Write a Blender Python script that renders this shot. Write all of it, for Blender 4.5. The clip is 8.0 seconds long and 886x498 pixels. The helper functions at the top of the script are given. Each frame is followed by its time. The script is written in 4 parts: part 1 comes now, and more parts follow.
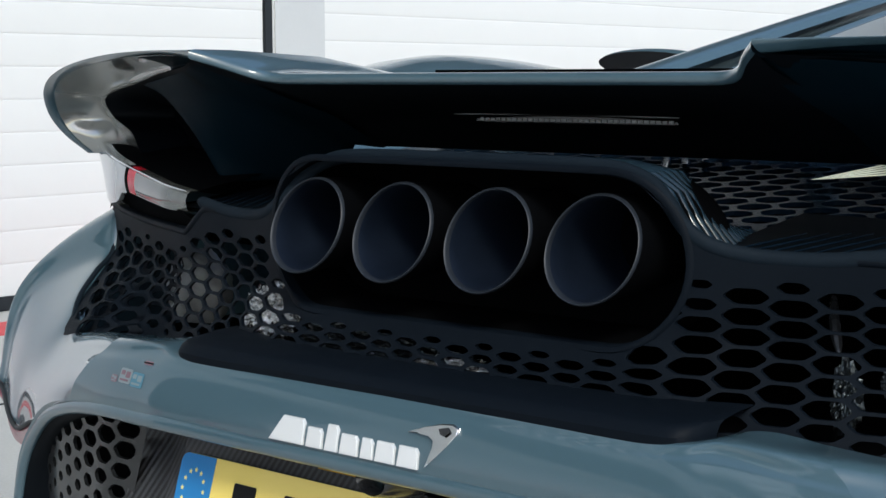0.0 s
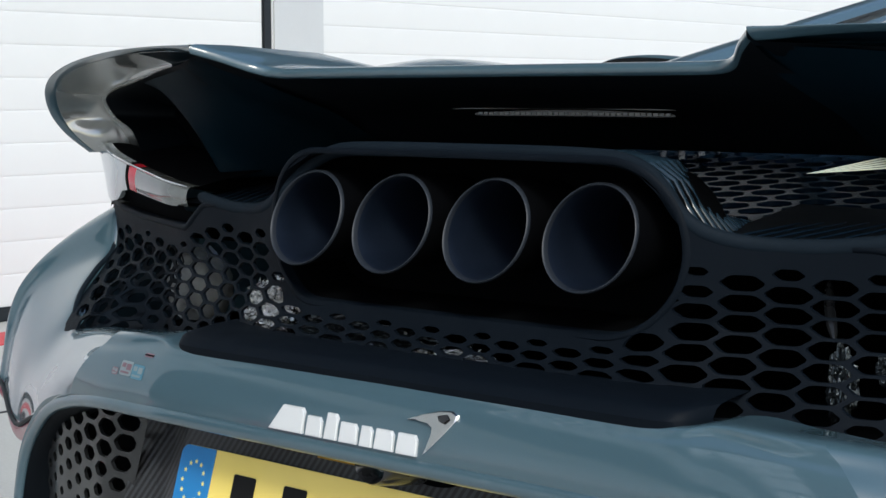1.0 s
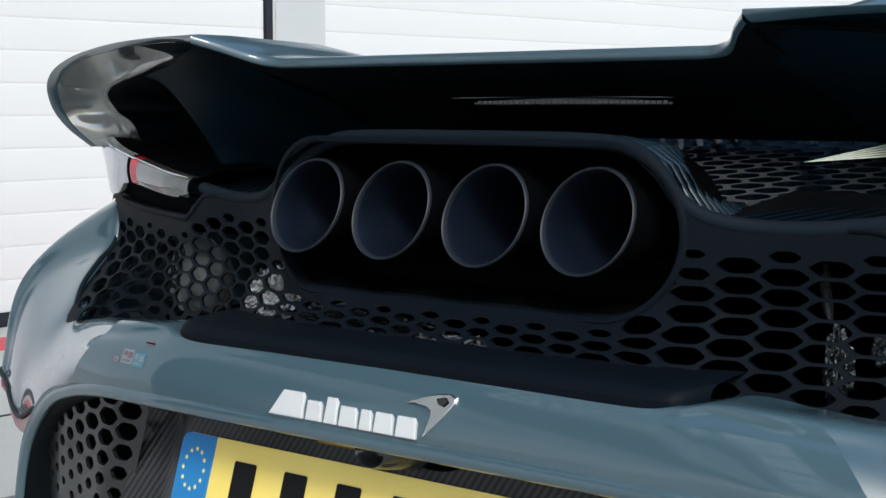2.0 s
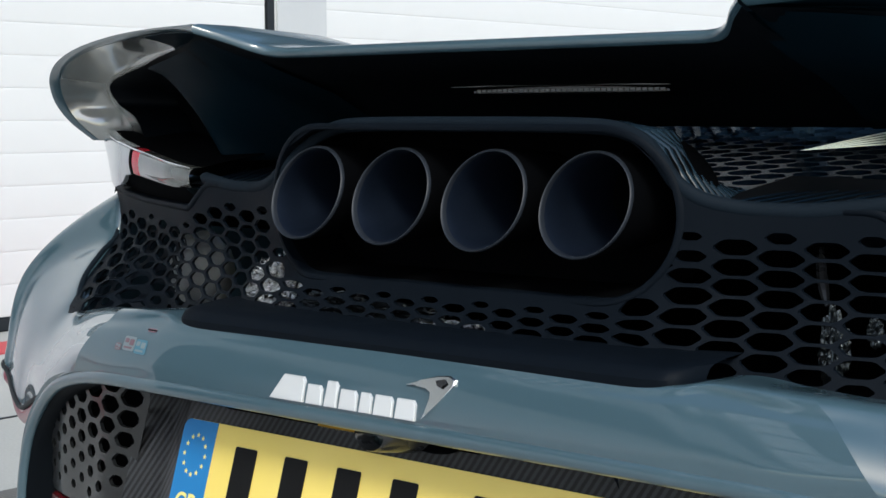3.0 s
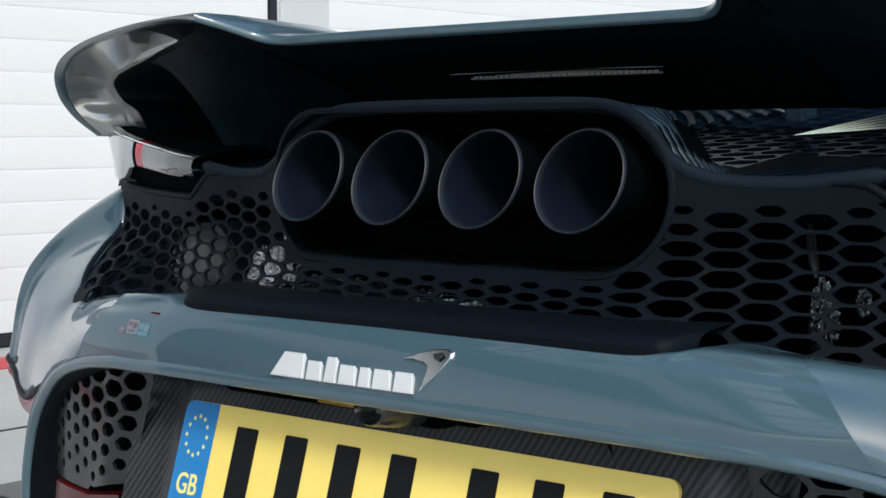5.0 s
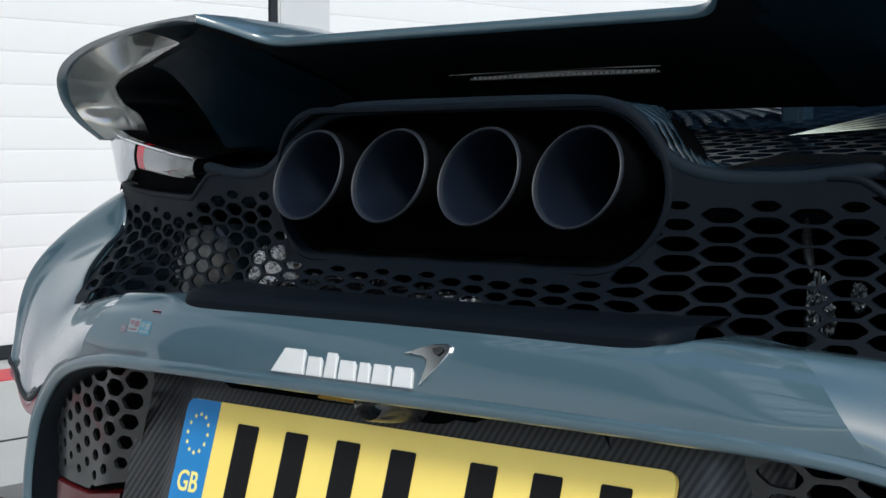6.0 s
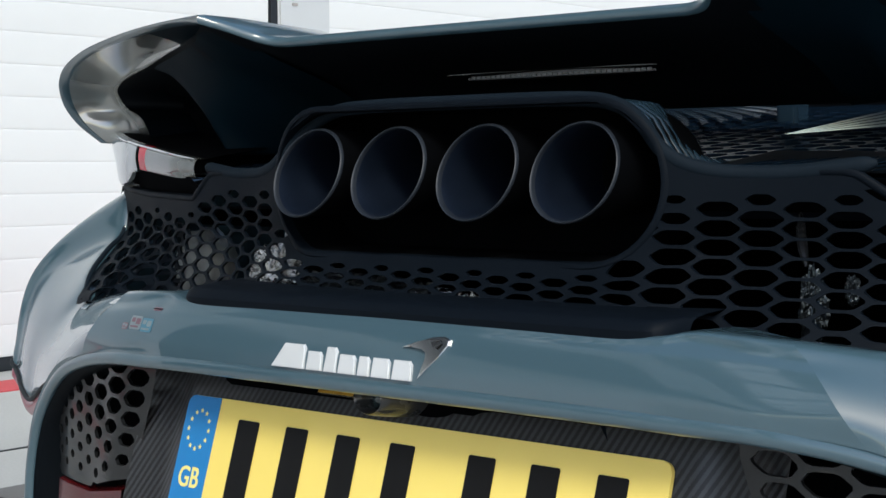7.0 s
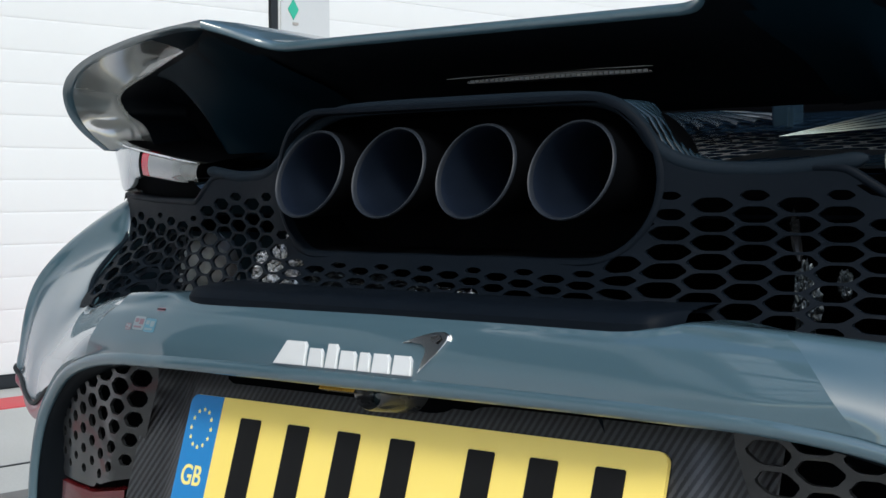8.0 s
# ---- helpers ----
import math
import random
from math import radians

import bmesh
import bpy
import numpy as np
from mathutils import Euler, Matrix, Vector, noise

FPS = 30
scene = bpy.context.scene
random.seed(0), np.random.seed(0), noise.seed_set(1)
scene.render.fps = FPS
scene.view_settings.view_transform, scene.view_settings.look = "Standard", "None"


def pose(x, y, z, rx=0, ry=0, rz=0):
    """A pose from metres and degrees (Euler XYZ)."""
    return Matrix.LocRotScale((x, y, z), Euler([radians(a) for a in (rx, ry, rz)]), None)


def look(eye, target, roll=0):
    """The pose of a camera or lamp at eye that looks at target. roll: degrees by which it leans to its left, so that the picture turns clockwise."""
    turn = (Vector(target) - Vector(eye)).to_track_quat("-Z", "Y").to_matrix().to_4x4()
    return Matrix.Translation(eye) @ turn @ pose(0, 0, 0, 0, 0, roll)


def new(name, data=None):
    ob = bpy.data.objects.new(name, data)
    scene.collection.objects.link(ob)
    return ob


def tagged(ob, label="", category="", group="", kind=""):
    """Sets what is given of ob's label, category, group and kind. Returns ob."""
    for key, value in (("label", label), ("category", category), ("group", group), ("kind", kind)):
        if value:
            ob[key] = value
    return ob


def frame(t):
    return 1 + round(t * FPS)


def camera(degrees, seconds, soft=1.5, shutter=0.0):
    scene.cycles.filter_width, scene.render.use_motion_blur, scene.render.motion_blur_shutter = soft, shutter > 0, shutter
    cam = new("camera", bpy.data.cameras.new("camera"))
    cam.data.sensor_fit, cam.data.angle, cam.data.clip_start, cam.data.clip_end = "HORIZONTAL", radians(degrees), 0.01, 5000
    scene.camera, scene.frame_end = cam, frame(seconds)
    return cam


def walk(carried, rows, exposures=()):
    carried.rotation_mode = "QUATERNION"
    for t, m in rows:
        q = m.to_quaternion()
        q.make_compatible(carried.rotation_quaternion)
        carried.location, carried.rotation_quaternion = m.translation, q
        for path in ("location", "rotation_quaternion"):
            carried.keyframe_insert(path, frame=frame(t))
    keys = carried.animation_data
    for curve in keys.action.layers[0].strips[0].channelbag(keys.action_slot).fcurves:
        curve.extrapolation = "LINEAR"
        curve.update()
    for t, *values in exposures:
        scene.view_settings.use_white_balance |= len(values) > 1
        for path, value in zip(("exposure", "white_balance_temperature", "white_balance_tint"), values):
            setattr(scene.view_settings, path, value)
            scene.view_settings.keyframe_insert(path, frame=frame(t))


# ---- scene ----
cam = camera(32.06, 8.0)
PATH = [
    (0, (0.7748, -0.8592, 0.9249), (-0.5181, 0.6507, 0.7041), -0.09),
    (0.5, (0.7783, -0.8643, 0.9153), (-0.5139, 0.6478, 0.7057), -0.06),
    (1, (0.7825, -0.8685, 0.9064), (-0.5103, 0.6443, 0.7058), -0.06),
    (1.5, (0.7865, -0.8715, 0.8974), (-0.5076, 0.6410, 0.7033), -0.09),
    (3, (0.7994, -0.8819, 0.8706), (-0.4985, 0.6295, 0.6941), -0.14),
    (3.5, (0.8044, -0.8867, 0.8611), (-0.4941, 0.6249, 0.6908), -0.15),
    (4, (0.8089, -0.8902, 0.8522), (-0.4909, 0.6211, 0.6894), -0.18),
    (4.5, (0.8143, -0.8938, 0.8443), (-0.4873, 0.6168, 0.6891), -0.24),
    (6, (0.8280, -0.9061, 0.8218), (-0.4765, 0.6048, 0.6970), -0.27),
    (6.5, (0.8322, -0.9105, 0.8152), (-0.4723, 0.6010, 0.6991), -0.29),
    (7, (0.8381, -0.9167, 0.8064), (-0.4667, 0.5955, 0.7018), -0.29),
    (7.5, (0.8441, -0.9206, 0.7979), (-0.4631, 0.5902, 0.7049), -0.36),
    (8, (0.8511, -0.9309, 0.7874), (-0.4547, 0.5822, 0.7117), -0.36),
]
walk(cam, [(t, look(eye, target, roll)) for t, eye, target, roll in PATH])

# ---------------------------------------------------------------- light
world = bpy.data.worlds.new("sky")
scene.world = world
world.use_nodes = True
wn = world.node_tree
sky = wn.nodes.new("ShaderNodeTexSky")
sky.sky_type = "NISHITA"
sky.sun_disc = False
SUN_DIR = Vector((0.58, -0.46, 0.67)).normalized()
sky.sun_elevation = math.asin(SUN_DIR.z)
sky.sun_rotation = math.atan2(SUN_DIR.x, SUN_DIR.y)
sky.air_density = 1.0
sky.dust_density = 1.5
bg = wn.nodes["Background"]
bg.inputs["Strength"].default_value = 0.12
wn.links.new(sky.outputs["Color"], bg.inputs["Color"])
sun_data = bpy.data.lights.new("sun", "SUN")
sun_data.energy = 1.25
sun_data.angle = radians(14)
sun_data.color = (0.96, 0.97, 0.87)
sun = new("sun", sun_data)
sun.matrix_world = look(SUN_DIR * 20, (0, 0, 0))
scene.view_settings.exposure = 0.85


# ---------------------------------------------------------------- materials
def material(name, colour, rough=0.5, metal=0.0, coat=0.0, spec=0.5, grain=0.0, grain_scale=300.0,
             stain=0.0, stain_scale=6.0, bump=0.0, bump_scale=400.0, random_tint=0.0):
    m = bpy.data.materials.new(name)
    m.use_nodes = True
    nt = m.node_tree
    b = nt.nodes["Principled BSDF"]
    b.inputs["Base Color"].default_value = (*colour, 1)
    b.inputs["Roughness"].default_value = rough
    b.inputs["Metallic"].default_value = metal
    b.inputs["Coat Weight"].default_value = coat
    b.inputs["Coat Roughness"].default_value = 0.03
    b.inputs["Specular IOR Level"].default_value = spec
    tc = nt.nodes.new("ShaderNodeTexCoord")
    if grain or stain:
        fine = nt.nodes.new("ShaderNodeTexNoise")
        fine.inputs["Scale"].default_value = grain_scale
        fine.inputs["Detail"].default_value = 3
        wide = nt.nodes.new("ShaderNodeTexNoise")
        wide.inputs["Scale"].default_value = stain_scale
        wide.inputs["Detail"].default_value = 5
        wide.inputs["Roughness"].default_value = 0.65
        for n in (fine, wide):
            nt.links.new(tc.outputs["Object"], n.inputs["Vector"])
        ma = nt.nodes.new("ShaderNodeMath")
        ma.operation = "MULTIPLY_ADD"
        ma.inputs[1].default_value = 2 * grain
        ma.inputs[2].default_value = 1 - grain - stain
        nt.links.new(fine.outputs["Fac"], ma.inputs[0])
        mb = nt.nodes.new("ShaderNodeMath")
        mb.operation = "MULTIPLY_ADD"
        mb.inputs[1].default_value = 2 * stain
        nt.links.new(wide.outputs["Fac"], mb.inputs[0])
        nt.links.new(ma.outputs[0], mb.inputs[2])
        mul = nt.nodes.new("ShaderNodeVectorMath")
        mul.operation = "SCALE"
        mul.inputs[0].default_value = colour
        nt.links.new(mb.outputs[0], mul.inputs["Scale"])
        nt.links.new(mul.outputs[0], b.inputs["Base Color"])
        mr = nt.nodes.new("ShaderNodeMath")
        mr.operation = "MULTIPLY_ADD"
        mr.inputs[1].default_value = 0.5 * rough
        mr.inputs[2].default_value = 0.75 * rough
        nt.links.new(wide.outputs["Fac"], mr.inputs[0])
        nt.links.new(mr.outputs[0], b.inputs["Roughness"])
    if bump:
        bn = nt.nodes.new("ShaderNodeTexNoise")
        bn.inputs["Scale"].default_value = bump_scale
        bn.inputs["Detail"].default_value = 4
        nt.links.new(tc.outputs["Object"], bn.inputs["Vector"])
        bp = nt.nodes.new("ShaderNodeBump")
        bp.inputs["Strength"].default_value = bump
        bp.inputs["Distance"].default_value = 0.002
        nt.links.new(bn.outputs["Fac"], bp.inputs["Height"])
        nt.links.new(bp.outputs["Normal"], b.inputs["Normal"])
    return m


def carbon_material():
    """Twill-woven carbon fibre under lacquer."""
    m = material("carbon_twill", (0.03, 0.033, 0.036), 0.4, coat=0.1)
    nt = m.node_tree
    b = nt.nodes["Principled BSDF"]
    tc = nt.nodes.new("ShaderNodeTexCoord")
    mp = nt.nodes.new("ShaderNodeMapping")
    mp.inputs["Rotation"].default_value = (0, radians(-28), 0)
    nt.links.new(tc.outputs["Object"], mp.inputs["Vector"])
    wave = nt.nodes.new("ShaderNodeTexWave")
    wave.bands_direction = "X"
    wave.inputs["Scale"].default_value = 52
    wave.inputs["Distortion"].default_value = 1.2
    wave.inputs["Detail"].default_value = 1
    wave.inputs["Detail Scale"].default_value = 30
    nt.links.new(mp.outputs["Vector"], wave.inputs["Vector"])
    ramp = nt.nodes.new("ShaderNodeValToRGB")
    ramp.color_ramp.elements[0].position = 0.35
    ramp.color_ramp.elements[0].color = (0.0035, 0.0038, 0.0042, 1)
    ramp.color_ramp.elements[1].position = 0.65
    ramp.color_ramp.elements[1].color = (0.036, 0.038, 0.042, 1)
    nt.links.new(wave.outputs["Fac"], ramp.inputs["Fac"])
    nt.links.new(ramp.outputs["Color"], b.inputs["Base Color"])
    return m


PAINT = material("blue_grey_paint", (0.048, 0.092, 0.118), 0.32, coat=1.0, spec=0.25, grain=0.05, grain_scale=1500, stain=0.05, stain_scale=3)
PAINT.node_tree.nodes["Principled BSDF"].inputs["Coat IOR"].default_value = 1.68
GLOSS_BLACK = material("gloss_black", (0.004, 0.005, 0.006), 0.22, coat=0.0, spec=0.35, stain=0.1)
# Near-black that carries the shade of undersides and hollows in its colour.
SHADE_BLACK = material("shade_black", (0.0016, 0.0030, 0.0048), 0.6, spec=0.08, stain=0.15)
# Body paint darkened in its base colour, for panels shaded by the wing.
SHADED_PAINT = material("shaded_paint", (0.0020, 0.0082, 0.0132), 0.50, coat=0.0, spec=0.03, stain=0.1)
SATIN = material("satin_grille_plastic", (0.0030, 0.0054, 0.0090), 0.55, spec=0.07, grain=0.12, grain_scale=900, stain=0.12, stain_scale=14, bump=0.12, bump_scale=1500)
RUBBER = material("trim_rubber", (0.0066, 0.0118, 0.0180), 0.65, spec=0.08, grain=0.1, stain=0.15, stain_scale=20, bump=0.1, bump_scale=1200)
# Black for cavities and fillers: their lack of light is in the colour.
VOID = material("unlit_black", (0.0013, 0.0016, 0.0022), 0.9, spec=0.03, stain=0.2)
TIP = material("burnt_titanium", (0.016, 0.021, 0.029), 0.48, metal=0.2, spec=0.4, grain=0.1, stain=0.25, stain_scale=30)
TIP_IN = material("sooty_bore", (0.014, 0.023, 0.043), 0.48, metal=0.75, spec=0.3, grain=0.1, stain=0.3, stain_scale=25)
FOIL = material("heat_foil", (0.75, 0.76, 0.76), 0.25, metal=1.0, stain=0.3, stain_scale=90, bump=1.0, bump_scale=260)
CAN = material("dull_canister", (0.48, 0.50, 0.50), 0.5, metal=0.2, stain=0.3, stain_scale=25, bump=0.6, bump_scale=120)
CHROME = material("chrome", (0.85, 0.86, 0.87), 0.08, metal=1.0)
BADGE = material("badge_white_metal", (0.80, 0.82, 0.83), 0.22, metal=0.35, coat=0.5)
YELLOW = material("plate_yellow", (0.90, 0.70, 0.17), 0.38, coat=0.4, grain=0.04, grain_scale=2500, stain=0.04)
BLUE = material("plate_blue", (0.016, 0.20, 0.50), 0.38, coat=0.2, stain=0.05)
INK = material("plate_ink", (0.006, 0.006, 0.0065), 0.5, coat=0.0, spec=0.2)
STAR = material("star_yellow", (0.85, 0.75, 0.25), 0.4)
CARBON = carbon_material()
GUNMETAL = material("gunmetal_lacquer", (0.036, 0.038, 0.041), 0.28, metal=0.3, coat=0.4, stain=0.25, stain_scale=18)
LAMP_CLEAR = material("clear_lamp_cover", (0.42, 0.45, 0.46), 0.12, metal=0.25, coat=1.0, stain=0.12, stain_scale=30)
LAMP_RED = material("red_lamp", (0.55, 0.012, 0.03), 0.25, coat=0.25, spec=0.3, stain=0.1)
REFLECTOR_RED = material("dark_red_reflector", (0.075, 0.004, 0.006), 0.25, coat=0.3, stain=0.2, stain_scale=60)
LAMP_SMOKE = material("smoked_reflector", (0.16, 0.17, 0.165), 0.12, metal=0.5, coat=1.0, stain=0.25, stain_scale=60)
LOWER = material("lower_grille_lacquer", (0.010, 0.011, 0.012), 0.32, coat=0.5, spec=0.3, stain=0.25, stain_scale=18)
GLASS_DARK = material("tinted_glass", (0.015, 0.028, 0.032), 0.03, coat=1.0)
WALL_WHITE = material("door_white_enamel", (0.74, 0.75, 0.745), 0.45, grain=0.02, stain=0.03, stain_scale=2, bump=0.05, bump_scale=60)
PILLAR = material("pillar_render", (0.55, 0.57, 0.58), 0.7, grain=0.05, stain=0.05, stain_scale=3, bump=0.2, bump_scale=150)
SEAL = material("black_seal", (0.009, 0.013, 0.017), 0.7, stain=0.2)
CONCRETE = material("concrete", (0.42, 0.43, 0.42), 0.85, grain=0.12, grain_scale=120, stain=0.16, stain_scale=1.2, bump=0.3, bump_scale=80)
RED_PAINT = material("red_line_paint", (0.52, 0.05, 0.06), 0.6, grain=0.12, grain_scale=90, stain=0.2, stain_scale=5)
CLADDING = material("cladding_grey", (0.10, 0.115, 0.13), 0.5, stain=0.08, stain_scale=0.6)
GREEN = material("green_sign", (0.03, 0.42, 0.28), 0.5, stain=0.08)
# Colours of the reflection painted on the bumper's shoulder.
REFLECTED_BLUE = material("reflected_blue", (0.055, 0.17, 0.24), 0.4)
REFLECTED_RED = material("reflected_red", (0.15, 0.085, 0.11), 0.4)
# Tinted glass with its base colour lifted to stand for reflections.
WINDOW = material("tinted_glass_lightened", (0.09, 0.125, 0.135), 0.04, coat=1.0, stain=0.2, stain_scale=4)
REFLECTED_GREY = material("reflected_grey", (0.17, 0.22, 0.24), 0.4)


# ---------------------------------------------------------------- mesh helpers
def to_object(name, bm, mat, parent=None, label="", angle=35):
    me = bpy.data.meshes.new(name)
    bm.normal_update()
    bm.to_mesh(me)
    bm.free()
    me.materials.append(mat)
    for p in me.polygons:
        p.use_smooth = True
    me.set_sharp_from_angle(angle=radians(angle))
    ob = new(name, me)
    if parent:
        ob.parent = parent
    return tagged(ob, label)


def part(name, bm, mat, parent, label="", angle=35):
    return to_object(name, bm, mat, parent, label, angle)


def spline(points, n):
    """Catmull-Rom through the points, n samples evenly spread over the spans."""
    P = np.array(points, float)
    P = np.vstack([2 * P[0] - P[1], P, 2 * P[-1] - P[-2]])
    out = []
    spans = len(P) - 3
    for k in range(n):
        s = k / (n - 1) * spans
        i = min(int(s), spans - 1)
        f = s - i
        a, b, c, d = P[i], P[i + 1], P[i + 2], P[i + 3]
        out.append(0.5 * (2 * b + (c - a) * f + (2 * a - 5 * b + 4 * c - d) * f * f + (3 * b - a - 3 * c + d) * f ** 3))
    return np.array(out)


def sheet(rows, bm=None, flip=False, close=False):
    """A quad sheet through a grid of places."""
    bm = bm or bmesh.new()
    vs = [[bm.verts.new(tuple(p)) for p in r] for r in rows]
    for a, b in zip(vs, vs[1:]):
        n = len(a)
        for i in range(n if close else n - 1):
            j = (i + 1) % n
            q = (a[i], a[j], b[j], b[i])
            bm.faces.new(q[::-1] if flip else q)
    return bm


def loft(curves, n_along, n_across):
    """A smooth sheet: curves[k][s] are control places; splined along s, then across k."""
    dense = [spline(c, n_along) for c in curves]
    return [spline([d[i] for d in dense], n_across) for i in range(n_along)]


def mirrored(rows):
    """The same sheet for both halves, from side to side through x = 0."""
    left = [[(-p[0], p[1], p[2]) for p in r] for r in rows[:0:-1]]
    return left + [[tuple(p) for p in r] for r in rows]


def flipx(rows):
    return [[(-p[0], p[1], p[2]) for p in r] for r in rows]


def tube(path, rx, rz, sides=12, closed=False):
    """A rounded strip along a path; rx is its half width sideways, rz its half height."""
    rows = []
    P = [Vector(p) for p in path]
    n = len(P)
    for i, p in enumerate(P):
        a = P[(i - 1) % n] if closed or i > 0 else p
        b = P[(i + 1) % n] if closed or i < n - 1 else p
        t = (b - a).normalized()
        side = t.cross(Vector((0, 1, 0)))
        side = side.normalized() if side.length > 1e-4 else Vector((0, 0, 1))
        out = t.cross(side).normalized()
        end = 1.0 if closed else min(1.0, 0.35 + 0.65 * min(i, n - 1 - i) / 1.5)
        rows.append([p + side * (math.cos(2 * math.pi * k / sides) * rz * end) + out * (math.sin(2 * math.pi * k / sides) * rx * end) for k in range(sides)])
    if closed:
        rows.append(rows[0])
    bm = sheet(rows, close=True)
    if not closed:
        bm.verts.ensure_lookup_table()
        m = len(bm.verts)
        bm.faces.new(list(bm.verts)[:sides])
        bm.faces.new(list(bm.verts)[m - sides:][::-1])
    bmesh.ops.remove_doubles(bm, verts=bm.verts, dist=1e-6)
    bmesh.ops.recalc_face_normals(bm, faces=bm.faces)
    return bm


def box(bm, lo, hi, bevel=0.0):
    r = bmesh.ops.create_cube(bm, size=1, matrix=Matrix.LocRotScale([(a + b) / 2 for a, b in zip(lo, hi)], None, [b - a for a, b in zip(lo, hi)]))
    if bevel:
        es = {e for v in r["verts"] for e in v.link_edges}
        bmesh.ops.bevel(bm, geom=list(es), offset=bevel, segments=2, affect="EDGES")
    return bm


def prism(outline, depth, place, bevel=0.0):
    """A plate with the outline (u, v), of that depth; place(u, v, w) gives the spot in the world."""
    bm = bmesh.new()
    front = [bm.verts.new(place(u, v, depth)) for u, v in outline]
    back = [bm.verts.new(place(u, v, 0)) for u, v in outline]
    f = bm.faces.new(front)
    n = len(outline)
    for i in range(n):
        bm.faces.new((front[i], back[i], back[(i + 1) % n], front[(i + 1) % n]))
    bm.faces.new(back[::-1])
    if bevel:
        bmesh.ops.bevel(bm, geom=list(f.edges), offset=bevel, segments=2, affect="EDGES")
    bmesh.ops.recalc_face_normals(bm, faces=bm.faces)
    return bm


def round_rect(w, h, r, n=5):
    out = []
    for cx, cy, a0 in ((w / 2 - r, h / 2 - r, 0), (-w / 2 + r, h / 2 - r, 90), (-w / 2 + r, -h / 2 + r, 180), (w / 2 - r, -h / 2 + r, 270)):
        for k in range(n + 1):
            a = radians(a0 + 90 * k / n)
            out.append((cx + r * math.cos(a), cy + r * math.sin(a)))
    return out


def solidify(ob, thickness, offset=-1):
    m = ob.modifiers.new("thickness", "SOLIDIFY")
    m.thickness, m.offset = thickness, offset
    return ob


# ---------------------------------------------------------------- setting
def build_setting():
    bm = bmesh.new()
    bmesh.ops.create_grid(bm, x_segments=40, y_segments=40, size=400)
    ground = to_object("ground", bm, CONCRETE)
    tagged(ground, "pale grey concrete apron with faint stains", "ground", kind="structure")
    bm = box(bmesh.new(), (-4.27, -25, 0.0), (-4.02, 40, 0.004))
    tagged(to_object("painted_line", bm, RED_PAINT), "red painted line on the concrete beside the doors", "line", kind="structure")
    # joints of the apron slabs
    for k, x in enumerate((-3.0, -1.2)):
        bm = box(bmesh.new(), (x, -25, -0.01), (x + 0.012, 40, 0.003))
        tagged(to_object("slab_joint", bm, SEAL), "dark joint between the concrete slabs", "joint", group="slab joints", kind="structure")
    wall = tagged(new("wall_west"), "white pit garage wall with sectional doors", "wall", kind="structure")
    for a, b in ((-25, -4.2), (-2.6, 40)):
        part("wall_core", box(bmesh.new(), (-5.1, a, 0), (-4.9, b, 4.2)), PILLAR, wall)
    # unseen open bay, added dark to give the fender something dark to reflect
    bay = tagged(new("reflected_bay"), "unseen open bay added to darken reflections in the fender", "garage", kind="structure")
    part("back_wall", box(bmesh.new(), (-11.2, -4.4, 0), (-11.0, -2.4, 3.6)), BAY_DARK, bay)
    part("side_wall", box(bmesh.new(), (-11.0, -4.4, 0), (-5.1, -4.2, 3.6)), BAY_DARK, bay)
    part("side_wall", box(bmesh.new(), (-11.0, -2.6, 0), (-5.1, -2.4, 3.6)), BAY_DARK, bay)
    part("bay_ceiling", box(bmesh.new(), (-11.2, -4.4, 3.6), (-5.1, -2.4, 3.8)), BAY_DARK, bay)
    part("bay_floor", box(bmesh.new(), (-11.0, -4.2, -0.05), (-4.95, -2.6, 0.006)), BAY_DARK, bay)
    x0 = -4.55

    def door(y0, y1):
        d = tagged(new("sectional_door"), "closed white sectional garage door with ribbed panels", "door", group="sectional doors", kind="structure")
        pitch = 0.131
        z = 0.055
        proto = None
        while z < 3.2:
            if proto is None:
                prof = [(0, 0.006), (0.0182, 0.0), (0.0194, 0.004), (0.020, 0.010), (0.0202, pitch * 0.5), (0.020, pitch - 0.010), (0.0194, pitch - 0.004), (0.0182, pitch - 0.0005)]
                rows = [[(x0 + px, y, pz) for px, pz in prof[1:]] for y in (y0, (y0 + y1) / 2, y1)]
                proto = part("panel_rib", sheet(rows), WALL_WHITE, d, angle=50)
                proto.location.z = z
            else:
                o = new("panel_rib", proto.data)
                o.parent = d
                o.location.z = z
            z += pitch
        part("backing", box(bmesh.new(), (x0 - 0.04, y0, 0.0), (x0 + 0.008, y1, 3.25)), WALL_WHITE, d)
        part("bottom_seal", box(bmesh.new(), (x0 - 0.03, y0, 0.0), (x0 + 0.035, y1, 0.058), 0.008), SEAL, d)
        return d

    door(-2.6, 4.058)
    door(4.461, 12.0)
    post = to_object("door_seal", box(bmesh.new(), (x0 - 0.05, 4.058, 0), (x0 + 0.03, 4.119, 3.3), 0.01), SEAL)
    tagged(post, "dark vertical seal at the edge of the garage door", "seal", kind="structure")
    col = to_object("pillar", box(bmesh.new(), (x0 - 0.35, 4.119, 0), (x0 + 0.032, 4.461, 4.2), 0.01), PILLAR)
    tagged(col, "pale grey rendered pillar between two garage doors", "pillar", kind="structure")
    top = to_object("lintel", box(bmesh.new(), (x0 - 0.35, -25, 3.3), (x0 + 0.02, 40, 4.2), 0.01), PILLAR)
    tagged(top, "pale grey band above the garage doors", "wall", kind="structure")
